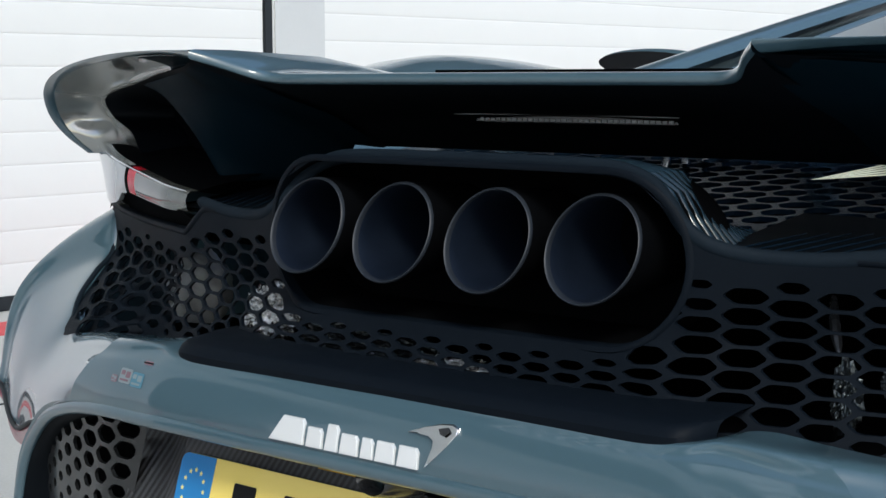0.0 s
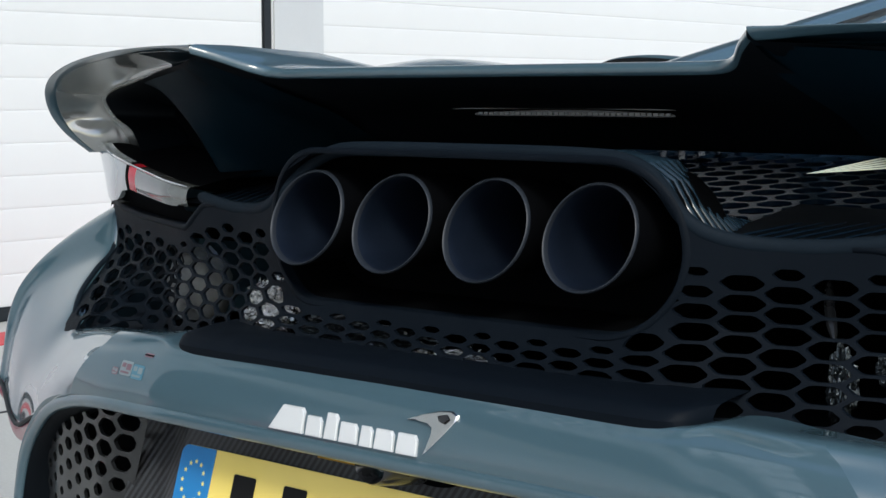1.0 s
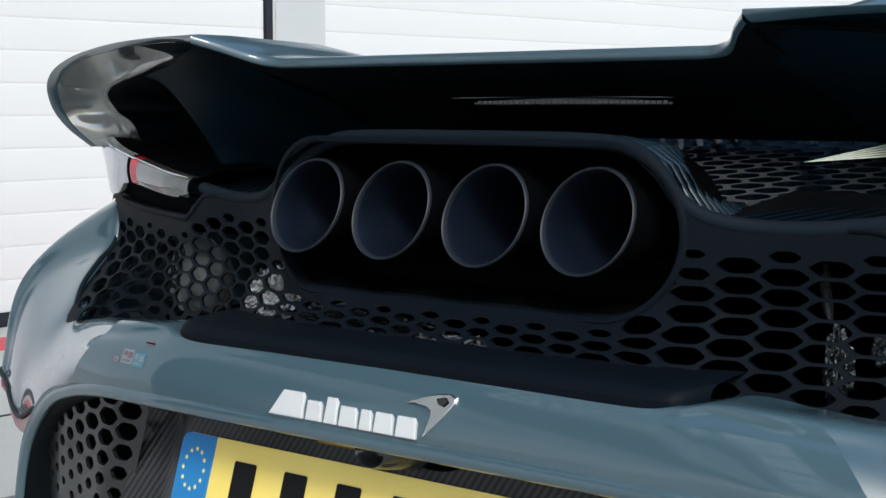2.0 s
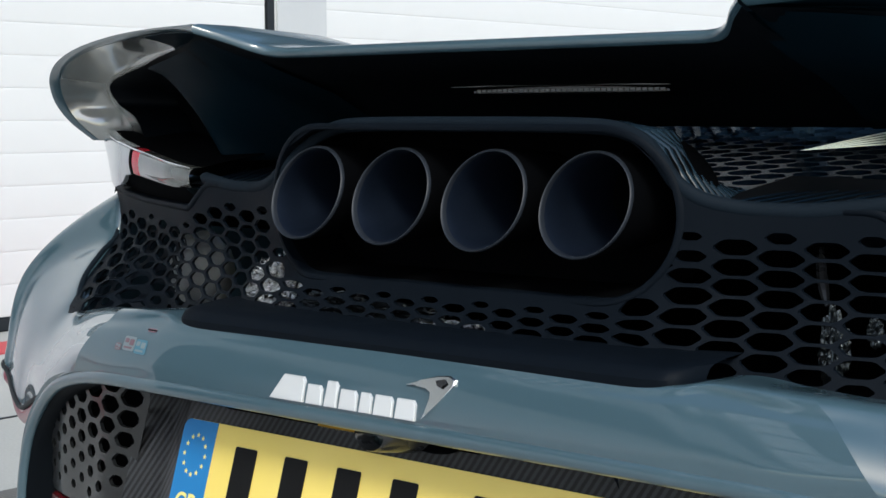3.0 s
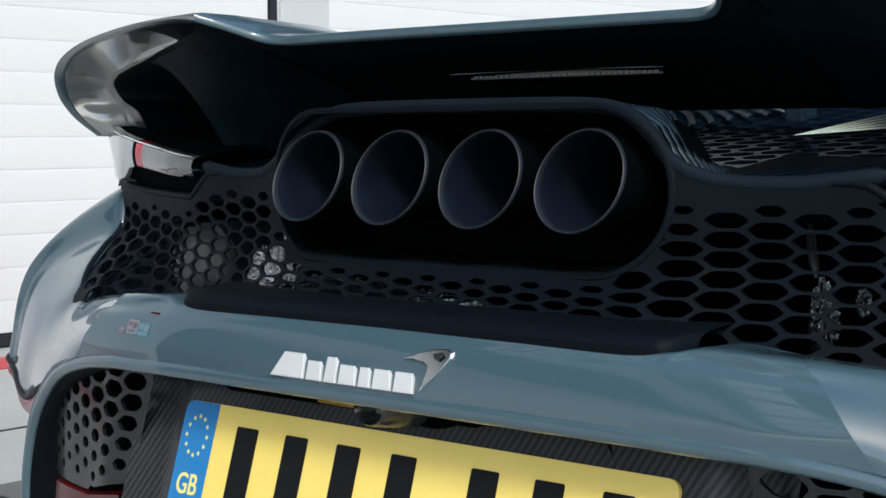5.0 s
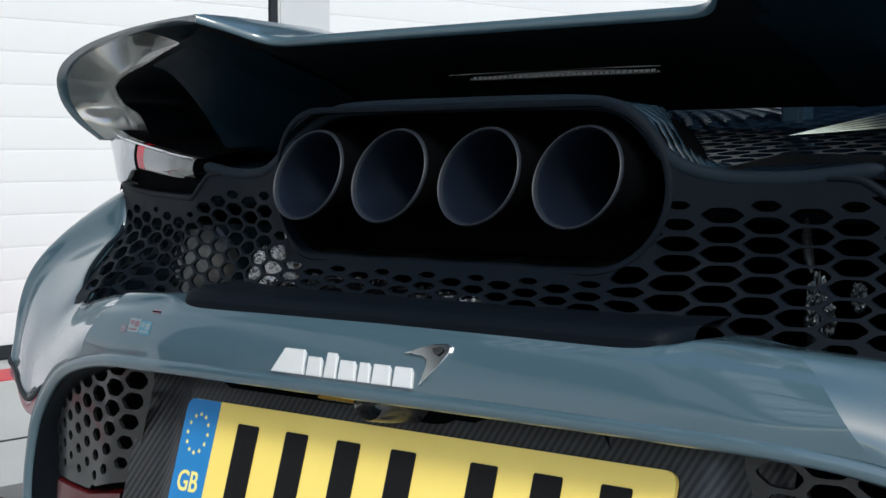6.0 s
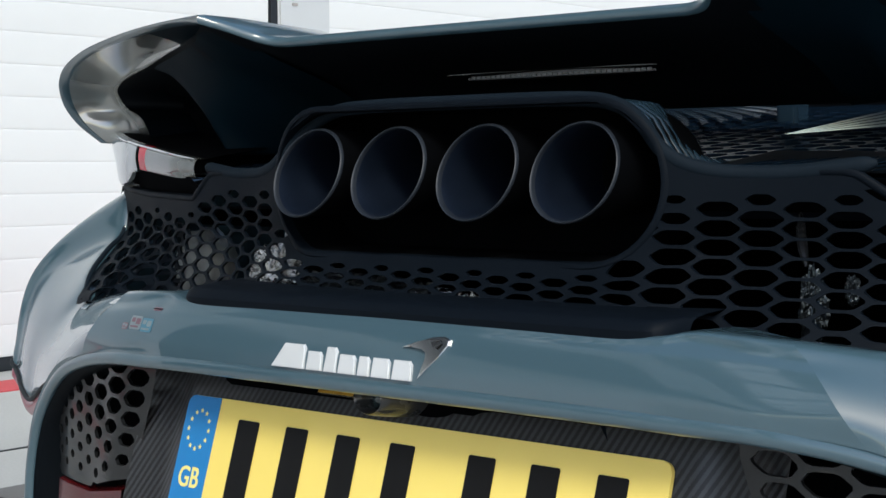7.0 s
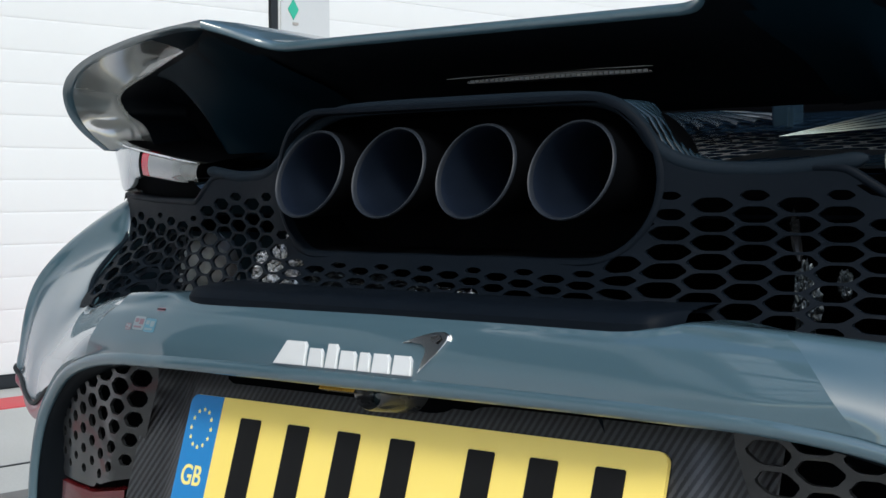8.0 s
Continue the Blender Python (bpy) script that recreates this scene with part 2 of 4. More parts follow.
    for a, b in ((-25, -4.2), (12.0, 40)):
        o = to_object("wall_panel", box(bmesh.new(), (x0 - 0.35, a, 0), (x0, b, 3.3)), WALL_WHITE)
        tagged(o, "plain white stretch of garage wall", "wall", kind="structure")
    # small green diamond sign on the pillar with an unread caption
    sign = tagged(new("pillar_sign"), "small green diamond sign on the pale pillar", "sign")
    g = 0.050
    part("diamond", prism([(g * 0.7, 0), (0, g), (-g * 0.7, 0), (0, -g)], 0.003, lambda u, v, w: (x0 + 0.033 + w, 4.206 + u, 1.656 + v)), GREEN, sign)
    part("caption_bar", prism(round_rect(0.036, 0.014, 0.003, 2), 0.003, lambda u, v, w: (x0 + 0.033 + w, 4.220 + u, 1.588 + v)), PILLAR_DARK, sign)


def build_upper_storey():
    """The storey and canopy above the garages, which show in the paint alone."""
    b = tagged(new("upper_storey"), "upper storey with ribbed cladding and a projecting canopy", "building", kind="structure")
    part("facade", box(bmesh.new(), (-5.1, -25, 4.2), (-4.8, 40, 7.6)), CLADDING, b)
    part("canopy", box(bmesh.new(), (-5.1, -1.2, 5.10), (-2.6, 40, 5.16)), CLADDING, b)
    part("canopy", box(bmesh.new(), (-5.1, -45, 5.10), (-3.6, -1.2, 5.16)), CLADDING, b)
    for k in range(9):
        x = -3.52 + .16 * k
        part("canopy_strip", box(bmesh.new(), (x, -45, 5.04), (x + .10, -1.4, 5.044)), SKYLIGHT, b)
        part("canopy_slat", box(bmesh.new(), (x + .10, -45, 5.0), (x + .16, -1.4, 5.06)), CLADDING, b)
    part("awning_beam", box(bmesh.new(), (-2.08, -45, 4.96), (-1.50, -1.4, 5.12), .02), CLADDING, b)
    part("beam_flange", box(bmesh.new(), (-1.56, -45, 4.93), (-1.49, -1.4, 4.958)), WALL_WHITE, b)
    part("awning_beam", box(bmesh.new(), (-.60, -45, 4.96), (-.12, -1.4, 5.12), .02), CLADDING, b)
    for k in range(23):
        y = -1.4 - 2.05 * k
        part("awning_bar", box(bmesh.new(), (-1.49, y - .09, 4.98), (-.61, y + .09, 5.06)), CLADDING, b)
        part("awning_panel", box(bmesh.new(), (-1.49, y - 1.94, 5.06), (-.61, y - .11, 5.064)), SKYLIGHT, b)
    for k in range(36):
        part("cladding_panel", box(bmesh.new(), (-4.8, -20 + 1.2 * k, 5.5), (-4.74, -18.92 + 1.2 * k, 7.4), 0.01), WALL_WHITE, b)


BAY_DARK = material("reflected_bay_dark", (0.06, 0.065, 0.07), 0.6, grain=0.05, stain=0.2, stain_scale=1.5)
SKYLIGHT = material("milky_polycarbonate", (0.75, 0.78, 0.78), 0.5, stain=0.1)
through_light = SKYLIGHT.node_tree.nodes.new("ShaderNodeBsdfTranslucent")
through_light.inputs["Color"].default_value = (0.8, 0.82, 0.82, 1)
SKYLIGHT.node_tree.links.new(through_light.outputs[0], SKYLIGHT.node_tree.nodes["Material Output"].inputs["Surface"])
PILLAR_DARK = material("caption_brown", (0.35, 0.33, 0.31), 0.6, stain=0.2, stain_scale=40)

# ---------------------------------------------------------------- the car
car = tagged(new("sports_car"), "blue-grey sports car with raised rear wing and four central exhausts", "car")
car.location = (0.004, 0, 0)

def ramp(x, a, b):
    t = max(0.0, min(1.0, (x - a) / (b - a)))
    return t * t * (3 - 2 * t)


GX = (0, .1, .18, .22, .26, .30, .37, .446, .512, .58, .626, .68, .8)
GY = (.045, .047, .052, .062, .077, .086, .100, .127, .153, .182, .207, .24, .33)


def grille_y(x, z):
    """How far forward the rear grille stands at that place across and up."""
    a = abs(x)
    b = sum(np.interp(a + d, GX, GY) for d in (-0.012, 0, 0.012)) / 3
    d = max(0, .742 - z)
    d = d * d / (d + .012 * ramp(a, .42, .50) + 1e-9)
    return b - d * np.interp(a, (.3, .42, .465, .51, .68), (.5, .2, .4, 1.3, 1.4))


def grille_top(x):
    return float(np.interp(abs(x), (0, .15, .20, .235, .335, .345, .381, .50, .64, .652, .67, .72, .9), (.858, .853, .823, .804, .804, .802, .778, .780, .787, .785, .745, .715, .70)))


def grille_side(z):
    """Where the grille ends against the fender at that height."""
    return float(np.interp(z, (.60, .64, .663, .675, .694, .716, .728, .736, .755, .776, .80), (.46, .51, .551, .566, .591, .606, .614, .618, .630, .637, .640)))


PILL_R, PILL_L, PILL_Z = 0.062, 0.146, 0.795


def pill_gap(x, z):
    """Distance outside the exhaust opening; negative within it."""
    dx = max(0, abs(x) - PILL_L)
    return math.hypot(dx, z - PILL_Z) - PILL_R


def out_of_pill(x, z):
    c = max(-PILL_L, min(PILL_L, x))
    d = Vector((x - c, z - PILL_Z))
    if d.length < 1e-5:
        d = Vector((0, -1))
    if d.length < PILL_R:
        d = d.normalized() * PILL_R
    return c + d.x, PILL_Z + d.y


def pill_outline(n=20, r=PILL_R):
    out = []
    for k in range(n + 1):
        a = -math.pi / 2 + math.pi * k / n
        out.append((PILL_L + r * math.cos(a), PILL_Z + r * math.sin(a)))
    for k in range(n + 1):
        a = math.pi / 2 + math.pi * k / n
        out.append((-PILL_L + r * math.cos(a), PILL_Z + r * math.sin(a)))
    return out


def honeycomb(columns, z0, z1, pitch, place, hole, fit_in, depth, bend=None):
    """A perforated panel: one hexagonal cell after another, each with its own hole.
    place(u, v, w): the spot in the world, w into the panel. hole(u, v): the hole's share of the cell. fit_in: moves a corner onto the rim."""
    bm = bmesh.new()
    cache = {}

    def vert(u, v, w):
        key = (round(u, 5), round(v, 5), w)
        if key not in cache:
            cache[key] = bm.verts.new(place(u, v, w))
        return cache[key]

    for i, c in enumerate(columns):
        d0 = c - columns[i - 1] if i else columns[1] - c
        d1 = columns[i + 1] - c if i + 1 < len(columns) else d0
        j = 0
        while z0 + j * pitch < z1 + pitch:
            v = z0 + (j + 0.5 * (i % 2)) * pitch
            j += 1
            h = pitch / 2
            cell = [(c + 2 * d1 / 3, v), (c + d1 / 3, v + h), (c - d0 / 3, v + h), (c - 2 * d0 / 3, v), (c - d0 / 3, v - h), (c + d1 / 3, v - h)]
            mid = c
            if bend:
                cell = [bend(u, w_) for u, w_ in cell]
                mid, v = bend(c, v)
            s = hole(mid, v)
            if s is None:
                continue
            rim = [fit_in(*p) for p in cell]
            ring = [vert(u, w_, 0) for u, w_ in rim]
            uniq = [q for k, q in enumerate(ring) if q is not ring[k - 1]]
            if s <= 0:
                if len(set(uniq)) >= 3:
                    try:
                        bm.faces.new(uniq)
                    except ValueError:
                        pass
                continue
            hs = [(mid + (u - mid) * s, v + (w_ - v) * s) for u, w_ in cell]
            # a little rounding: two points for each corner
            hole_pts = []
            for k in range(6):
                a, b_, n_ = hs[k - 1], hs[k], hs[(k + 1) % 6]
                hole_pts += [(b_[0] + (a[0] - b_[0]) * 0.16, b_[1] + (a[1] - b_[1]) * 0.16), (b_[0] + (n_[0] - b_[0]) * 0.16, b_[1] + (n_[1] - b_[1]) * 0.16)]
            top = [bm.verts.new(place(u, w_, 0.0)) for u, w_ in hole_pts]
            low = [bm.verts.new(place(u, w_, depth)) for u, w_ in hole_pts]
            for k in range(6):
                a, b_ = ring[k], ring[(k + 1) % 6]
                p, q = top[2 * k + 1], top[(2 * k + 2) % 12]
                face = [a, b_, q, p] if a is not b_ else [a, q, p]
                try:
                    bm.faces.new(face)
                    bm.faces.new([top[2 * k], a, p])
                except ValueError:
                    pass
            for k in range(12):
                bm.faces.new((top[k], top[(k + 1) % 12], low[(k + 1) % 12], low[k]))
    bmesh.ops.remove_doubles(bm, verts=bm.verts, dist=2e-5)
    bmesh.ops.dissolve_degenerate(bm, edges=bm.edges, dist=1e-5)
    bmesh.ops.recalc_face_normals(bm, faces=bm.faces)
    return bm


def build_grille():
    outer = [.340, .372, .405, .440, .476, .512, .548, .583, .617, .650, .68, .71]
    columns = [.0207, .0445, .0695, .0955, .124, .151, .182, .217, .247, .2775, .310] + outer
    columns = [-c for c in (.352, .386, .419, .451, .485, .520, .555, .589, .622, .654, .685, .715)][::-1] + [-.323, -.294, -.267, -.2375, -.2035, -.170, -.1405, -.111, -.0825, -.0577, -.0325, -.007] + columns
    if columns.index(.217) % 2:
        columns = columns[1:]

    def hole(x, z):
        g = pill_gap(x, z)
        side = grille_side(z) - abs(x)
        if g < -0.012 or z > grille_top(x) + 0.006 or z < (.645 if abs(x) < .45 else .662) or side < -.014:
            return None
        a = abs(x)
        s = .86 * (ramp(g, 0.002, 0.026) ** .5 if a > .2 else ramp(g, .002, .015))
        s *= ramp(grille_top(x) - z, 0.012, 0.034) ** 0.45
        if a < .45:
            s *= ramp(z, 0.672, 0.700) ** 0.3
        if a < 0.2:
            s *= 0.86 if z > 0.705 else 0.95
        if a > 0.52:
            s *= ramp(side, .004, .05) ** .4
        return s if s > 0.30 else 0.0

    def fit_in(x, z):
        z = min(z, grille_top(x))
        if abs(x) > .45:
            z = max(z, .668)
        e = grille_side(z)
        return out_of_pill(max(-e, min(e, x)), z)

    def place(x, z, w):
        return (x, grille_y(x, z) + w, z)

    def bend(x, z):
        """The rows draw together below the exhausts and sink towards the corners."""
        a = abs(x)
        k = ramp(a, .178, .212)
        low = .7134 + (z - .7118) * .622
        z = low + (z - low) * k if z < .735 else z
        f = max(0, min(1, (a - .37) / .15))
        lean = .20 * (.75 - z) * ramp(-x, .25, .30)
        return x + lean, z - f * (.0085 + .12 * (.76 - z))

    bm = honeycomb(columns, 0.62675 - .01415 * 3, 0.86, 0.01415, place, hole, fit_in, 0.0035, bend)
    g = part("rear_grille", bm, SATIN, car, "satin black honeycomb grille", angle=40)
    # deep wall of the exhaust opening, with its shade put into the black
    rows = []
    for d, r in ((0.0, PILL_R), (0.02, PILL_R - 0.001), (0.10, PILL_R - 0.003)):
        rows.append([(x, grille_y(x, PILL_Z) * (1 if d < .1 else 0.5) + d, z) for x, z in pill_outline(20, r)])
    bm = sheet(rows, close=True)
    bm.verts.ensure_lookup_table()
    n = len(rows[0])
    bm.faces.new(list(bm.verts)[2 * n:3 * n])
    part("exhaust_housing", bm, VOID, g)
    lip = []
    for d, r in ((.0, .0048), (-.0013, .0038), (-.0015, .001), (-.0010, -.0004), (.010, -.0008)):
        lip.append([(x, grille_y(x, z) + d, z) for x, z in pill_outline(20, PILL_R + r)])
    part("opening_lip", sheet(lip, close=True), SATIN, g, angle=60)
    # rounded upper edge beside the lamp
    for sx in (1, -1):
        path = [(sx * x, grille_y(x, grille_top(x)) + .002, grille_top(x) - .001) for x in np.linspace(.31, .64, 60)]
        part("grille_edge", tube(path, .0035, .0038, 8), SATIN, g, angle=60)
    # upper flange over the lamp recess
    rows = []
    for k in range(30):
        x = 0.383 + (0.655 - 0.383) * k / 29
        z = grille_top(x)
        y = grille_y(x, z)
        rows.append([(x, y - 0.001, z - 0.002), (x, y - 0.001, z + 0.001), (x, y + 0.004, z + 0.003), (x, y + 0.05, z + 0.004)])
    part("lamp_shelf", sheet(rows), SATIN, g)
    part("lamp_shelf", sheet(flipx(rows), flip=True), SATIN, g)


def build_trim():
    half = [(0, .8618), (.06, .8618), (.115, .861), (.145, .8585), (.168, .8505), (.187, .8365), (.203, .821), (.220, .8102), (.240, .8046), (.265, .8022), (.30, .8026), (.335, .8065), (.358, .8095)]
    pts = [(-x, z) for x, z in half[:0:-1]] + half
    pts = spline(pts, 110)
    path = [(x, grille_y(x, 0.8) + .004 + .020 * ramp(z, .81, .862), z - .0006) for x, z in pts]
    part("grille_trim", tube(path, 0.0052, 0.0061, 14), RUBBER, car, "dark grey rubber trim sweeping over the exhausts")


def build_tray():
    half = [(0.0, 0), (0.10, 0), (0.20, 0.001), (0.236, 0.003), (0.25, 0.008), (0.257, 0.018), (0.262, 0.035)]
    rows = []
    for x, back in spline(half, 30):
        y0 = -0.024 + back
        yb = grille_y(x, .70) + 0.006
        rows.append([(x, yb, .7035), (x, 0.5 * (yb + y0), .7025), (x, y0 + 0.010, .7005), (x, y0 + 0.004, .698), (x, y0, .6925), (x, y0 + 0.0005, .686), (x, y0 + 0.012, .682)])
    part("grille_ledge", sheet(mirrored(rows)), SATIN, car, "satin black ledge below the grille")


def build_bumper():
    V = [(0, -.012, .688), (.13, -.011, .688), (.24, -.006, .688), (.283, .03, .694), (.325, .045, .688), (.362, .045, .686)]
    A = [(0, -.022, .6885), (.13, -.021, .6885), (.24, -.018, .6885), (.278, -.009, .694), (.322, -.005, .693), (.350, -.001, .6910)]
    B = [(0, -.034, .674), (.13, -.033, .674), (.24, -.031, .674), (.284, -.0275, .6735), (.330, -.0225, .672), (.376, -.016, .668)]
    C = [(0, -.042, .655), (.13, -.041, .655), (.24, -.039, .654), (.285, -.036, .653), (.334, -.031, .650), (.393, -.0205, .648)]
    D = [(0, -.044, .6385), (.13, -.043, .6385), (.24, -.041, .638), (.285, -.037, .637), (.34, -.031, .635), (.408, -.016, .628), (.474, .002, .611), (.528, .020, .578), (.56, .028, .538), (.578, .032, .48), (.588, .035, .40)]
    E = [(0, -.037, .6275), (.13, -.036, .6275), (.24, -.032, .6265), (.285, -.027, .6245), (.342, -.019, .6225), (.402, -.005, .612), (.462, .011, .592), (.506, .022, .563), (.534, .028, .532), (.553, .031, .48), (.562, .034, .40)]
    F = [(0, -.005, .631), (.13, -.004, .631), (.24, 0, .630), (.285, .006, .628), (.342, .014, .624), (.40, .024, .611), (.455, .035, .59), (.492, .045, .56), (.515, .05, .53), (.53, .053, .48), (.54, .055, .40)]
    A2 = [(x if x < .3 else (x + b[0]) / 2, y - .006 if x < .3 else (y + b[1]) / 2, min(z, .6935) - .006 if x < .3 else (z + b[2]) / 2) for (x, y, z), b in zip(A, B)]
    rows = loft([V, A, A2, B, C, D[:6]], 81, 37)
    ob = part("rear_bumper", sheet(mirrored(rows)), PAINT, car, "glossy blue-grey rear bumper", angle=60)
    edge = [tuple(.6 * p + .4 * q for p, q in zip(a, b)) for a, b in zip(D, E)]
    part("bumper_lip", sheet(mirrored(loft([D, edge], 111, 5))), PAINT, ob, angle=60)
    # the lip's inner side is coloured black to stand for its shade
    part("lip_return", sheet(mirrored(loft([edge, E, F], 111, 7))), SHADE_BLACK, ob, "inner return of the bumper's edge, blackened for shade", angle=60)
    half = [tuple(p) for p in spline([(a[0] * .5 + b[0] * .5, min(a[1], b[1]) * .6 + max(a[1], b[1]) * .4, a[2] * .5 + b[2] * .5) for a, b in zip(D, E)], 61)]
    lip_path = [(-x, y, z) for x, y, z in half[:0:-1]] + half
    part("rolled_lip", tube([(x, y - .0015, z + .0015) for x, y, z in lip_path], .0056, .0066, 12), PAINT, ob, angle=60)
    return ob


def build_fenders():
    """Each fender fans out from the crease beside the bumper's face to the flank; every section runs from its crest down."""
    sections = [
        [(.362, .045, .686), (.350, -.001, .6910), (.363, -.0085, .6795), (.376, -.016, .668), (.393, -.0205, .648), (.408, -.016, .628)],
        [(.45, .052, .680), (.462, .036, .664), (.468, .020, .642), (.462, .006, .626), (.447, -.005, .617)],
        [(.55, .092, .663), (.568, .084, .646), (.575, .072, .623), (.562, .052, .602), (.53, .028, .587)],
        [(.565, .100, .675), (.61, .104, .652), (.64, .105, .626), (.65, .099, .594), (.64, .084, .553)],
        [(.59, .127, .694), (.645, .129, .667), (.685, .129, .639), (.70, .124, .602), (.69, .107, .556)],
        [(.605, .160, .716), (.68, .162, .690), (.733, .161, .660), (.748, .152, .618), (.745, .138, .566)],
        [(.617, .192, .736), (.695, .187, .712), (.757, .182, .681), (.777, .172, .635), (.775, .155, .569)],
        [(.626, .207, .782), (.715, .200, .743), (.772, .181, .690), (.797, .175, .636), (.80, .170, .578)],
        [(.69, .300, .785), (.775, .290, .722), (.815, .275, .672), (.845, .270, .624), (.86, .268, .575)],
        [(.80, .600, .82), (.90, .600, .76), (.945, .600, .69), (.965, .600, .62), (.965, .600, .56)],
    ]
    for sec in sections[1:]:
        x, y, z = sec[0]
        sec.insert(0, (x + .002, y + .035, z - .008) if y < .06 else (x - .004, y + .014, z - .006) if y < .2 else (x - .01, y + .02, z))
    dense = np.array(loft(sections, 37, 65))
    for _ in range(12):
        mean = (dense[:-2, 1:-1] + dense[2:, 1:-1] + dense[1:-1, :-2] + dense[1:-1, 2:]) / 4
        dense[2:-2, 1:-1] += .6 * (mean - dense[1:-1, 1:-1])[1:-1]
    for s in (0, 1):
        k = 1 if s == 0 else -1
        r = dense if s == 0 else flipx(dense)
        ob = part("rear_fender", sheet(r, flip=s == 0), PAINT, car, "glossy blue-grey rear fender", angle=60)
        low = [q[-1] for q in sections[2:]]
        path = [(k * p[0], p[1] - .002, p[2] - .003) for p in spline(low, 40)]
        part("edge_seal", tube(path, .0025, .0028, 8), SEAL, ob)
        # crimson tube follows just below the fender's lower edge
        path = [(k * p[0], p[1] + .002, p[2] - .013) for p in spline(low, 40)]
        part("crimson_edge_strip", tube(path, .003, .009, 10), CRIMSON, ob, "slim crimson strip under the fender's edge")
        edge = spline([q[1] for q in sections[2:8]], 50)
        path = [(k * (p[0] - .003), p[1] + 0.003, p[2]) for p in edge]
        part("grille_seal", tube(path, 0.003, 0.003, 8), RUBBER, ob)


CRIMSON = material("crimson_strip", (0.26, 0.012, 0.045), 0.3, coat=0.5, stain=0.15, stain_scale=40)


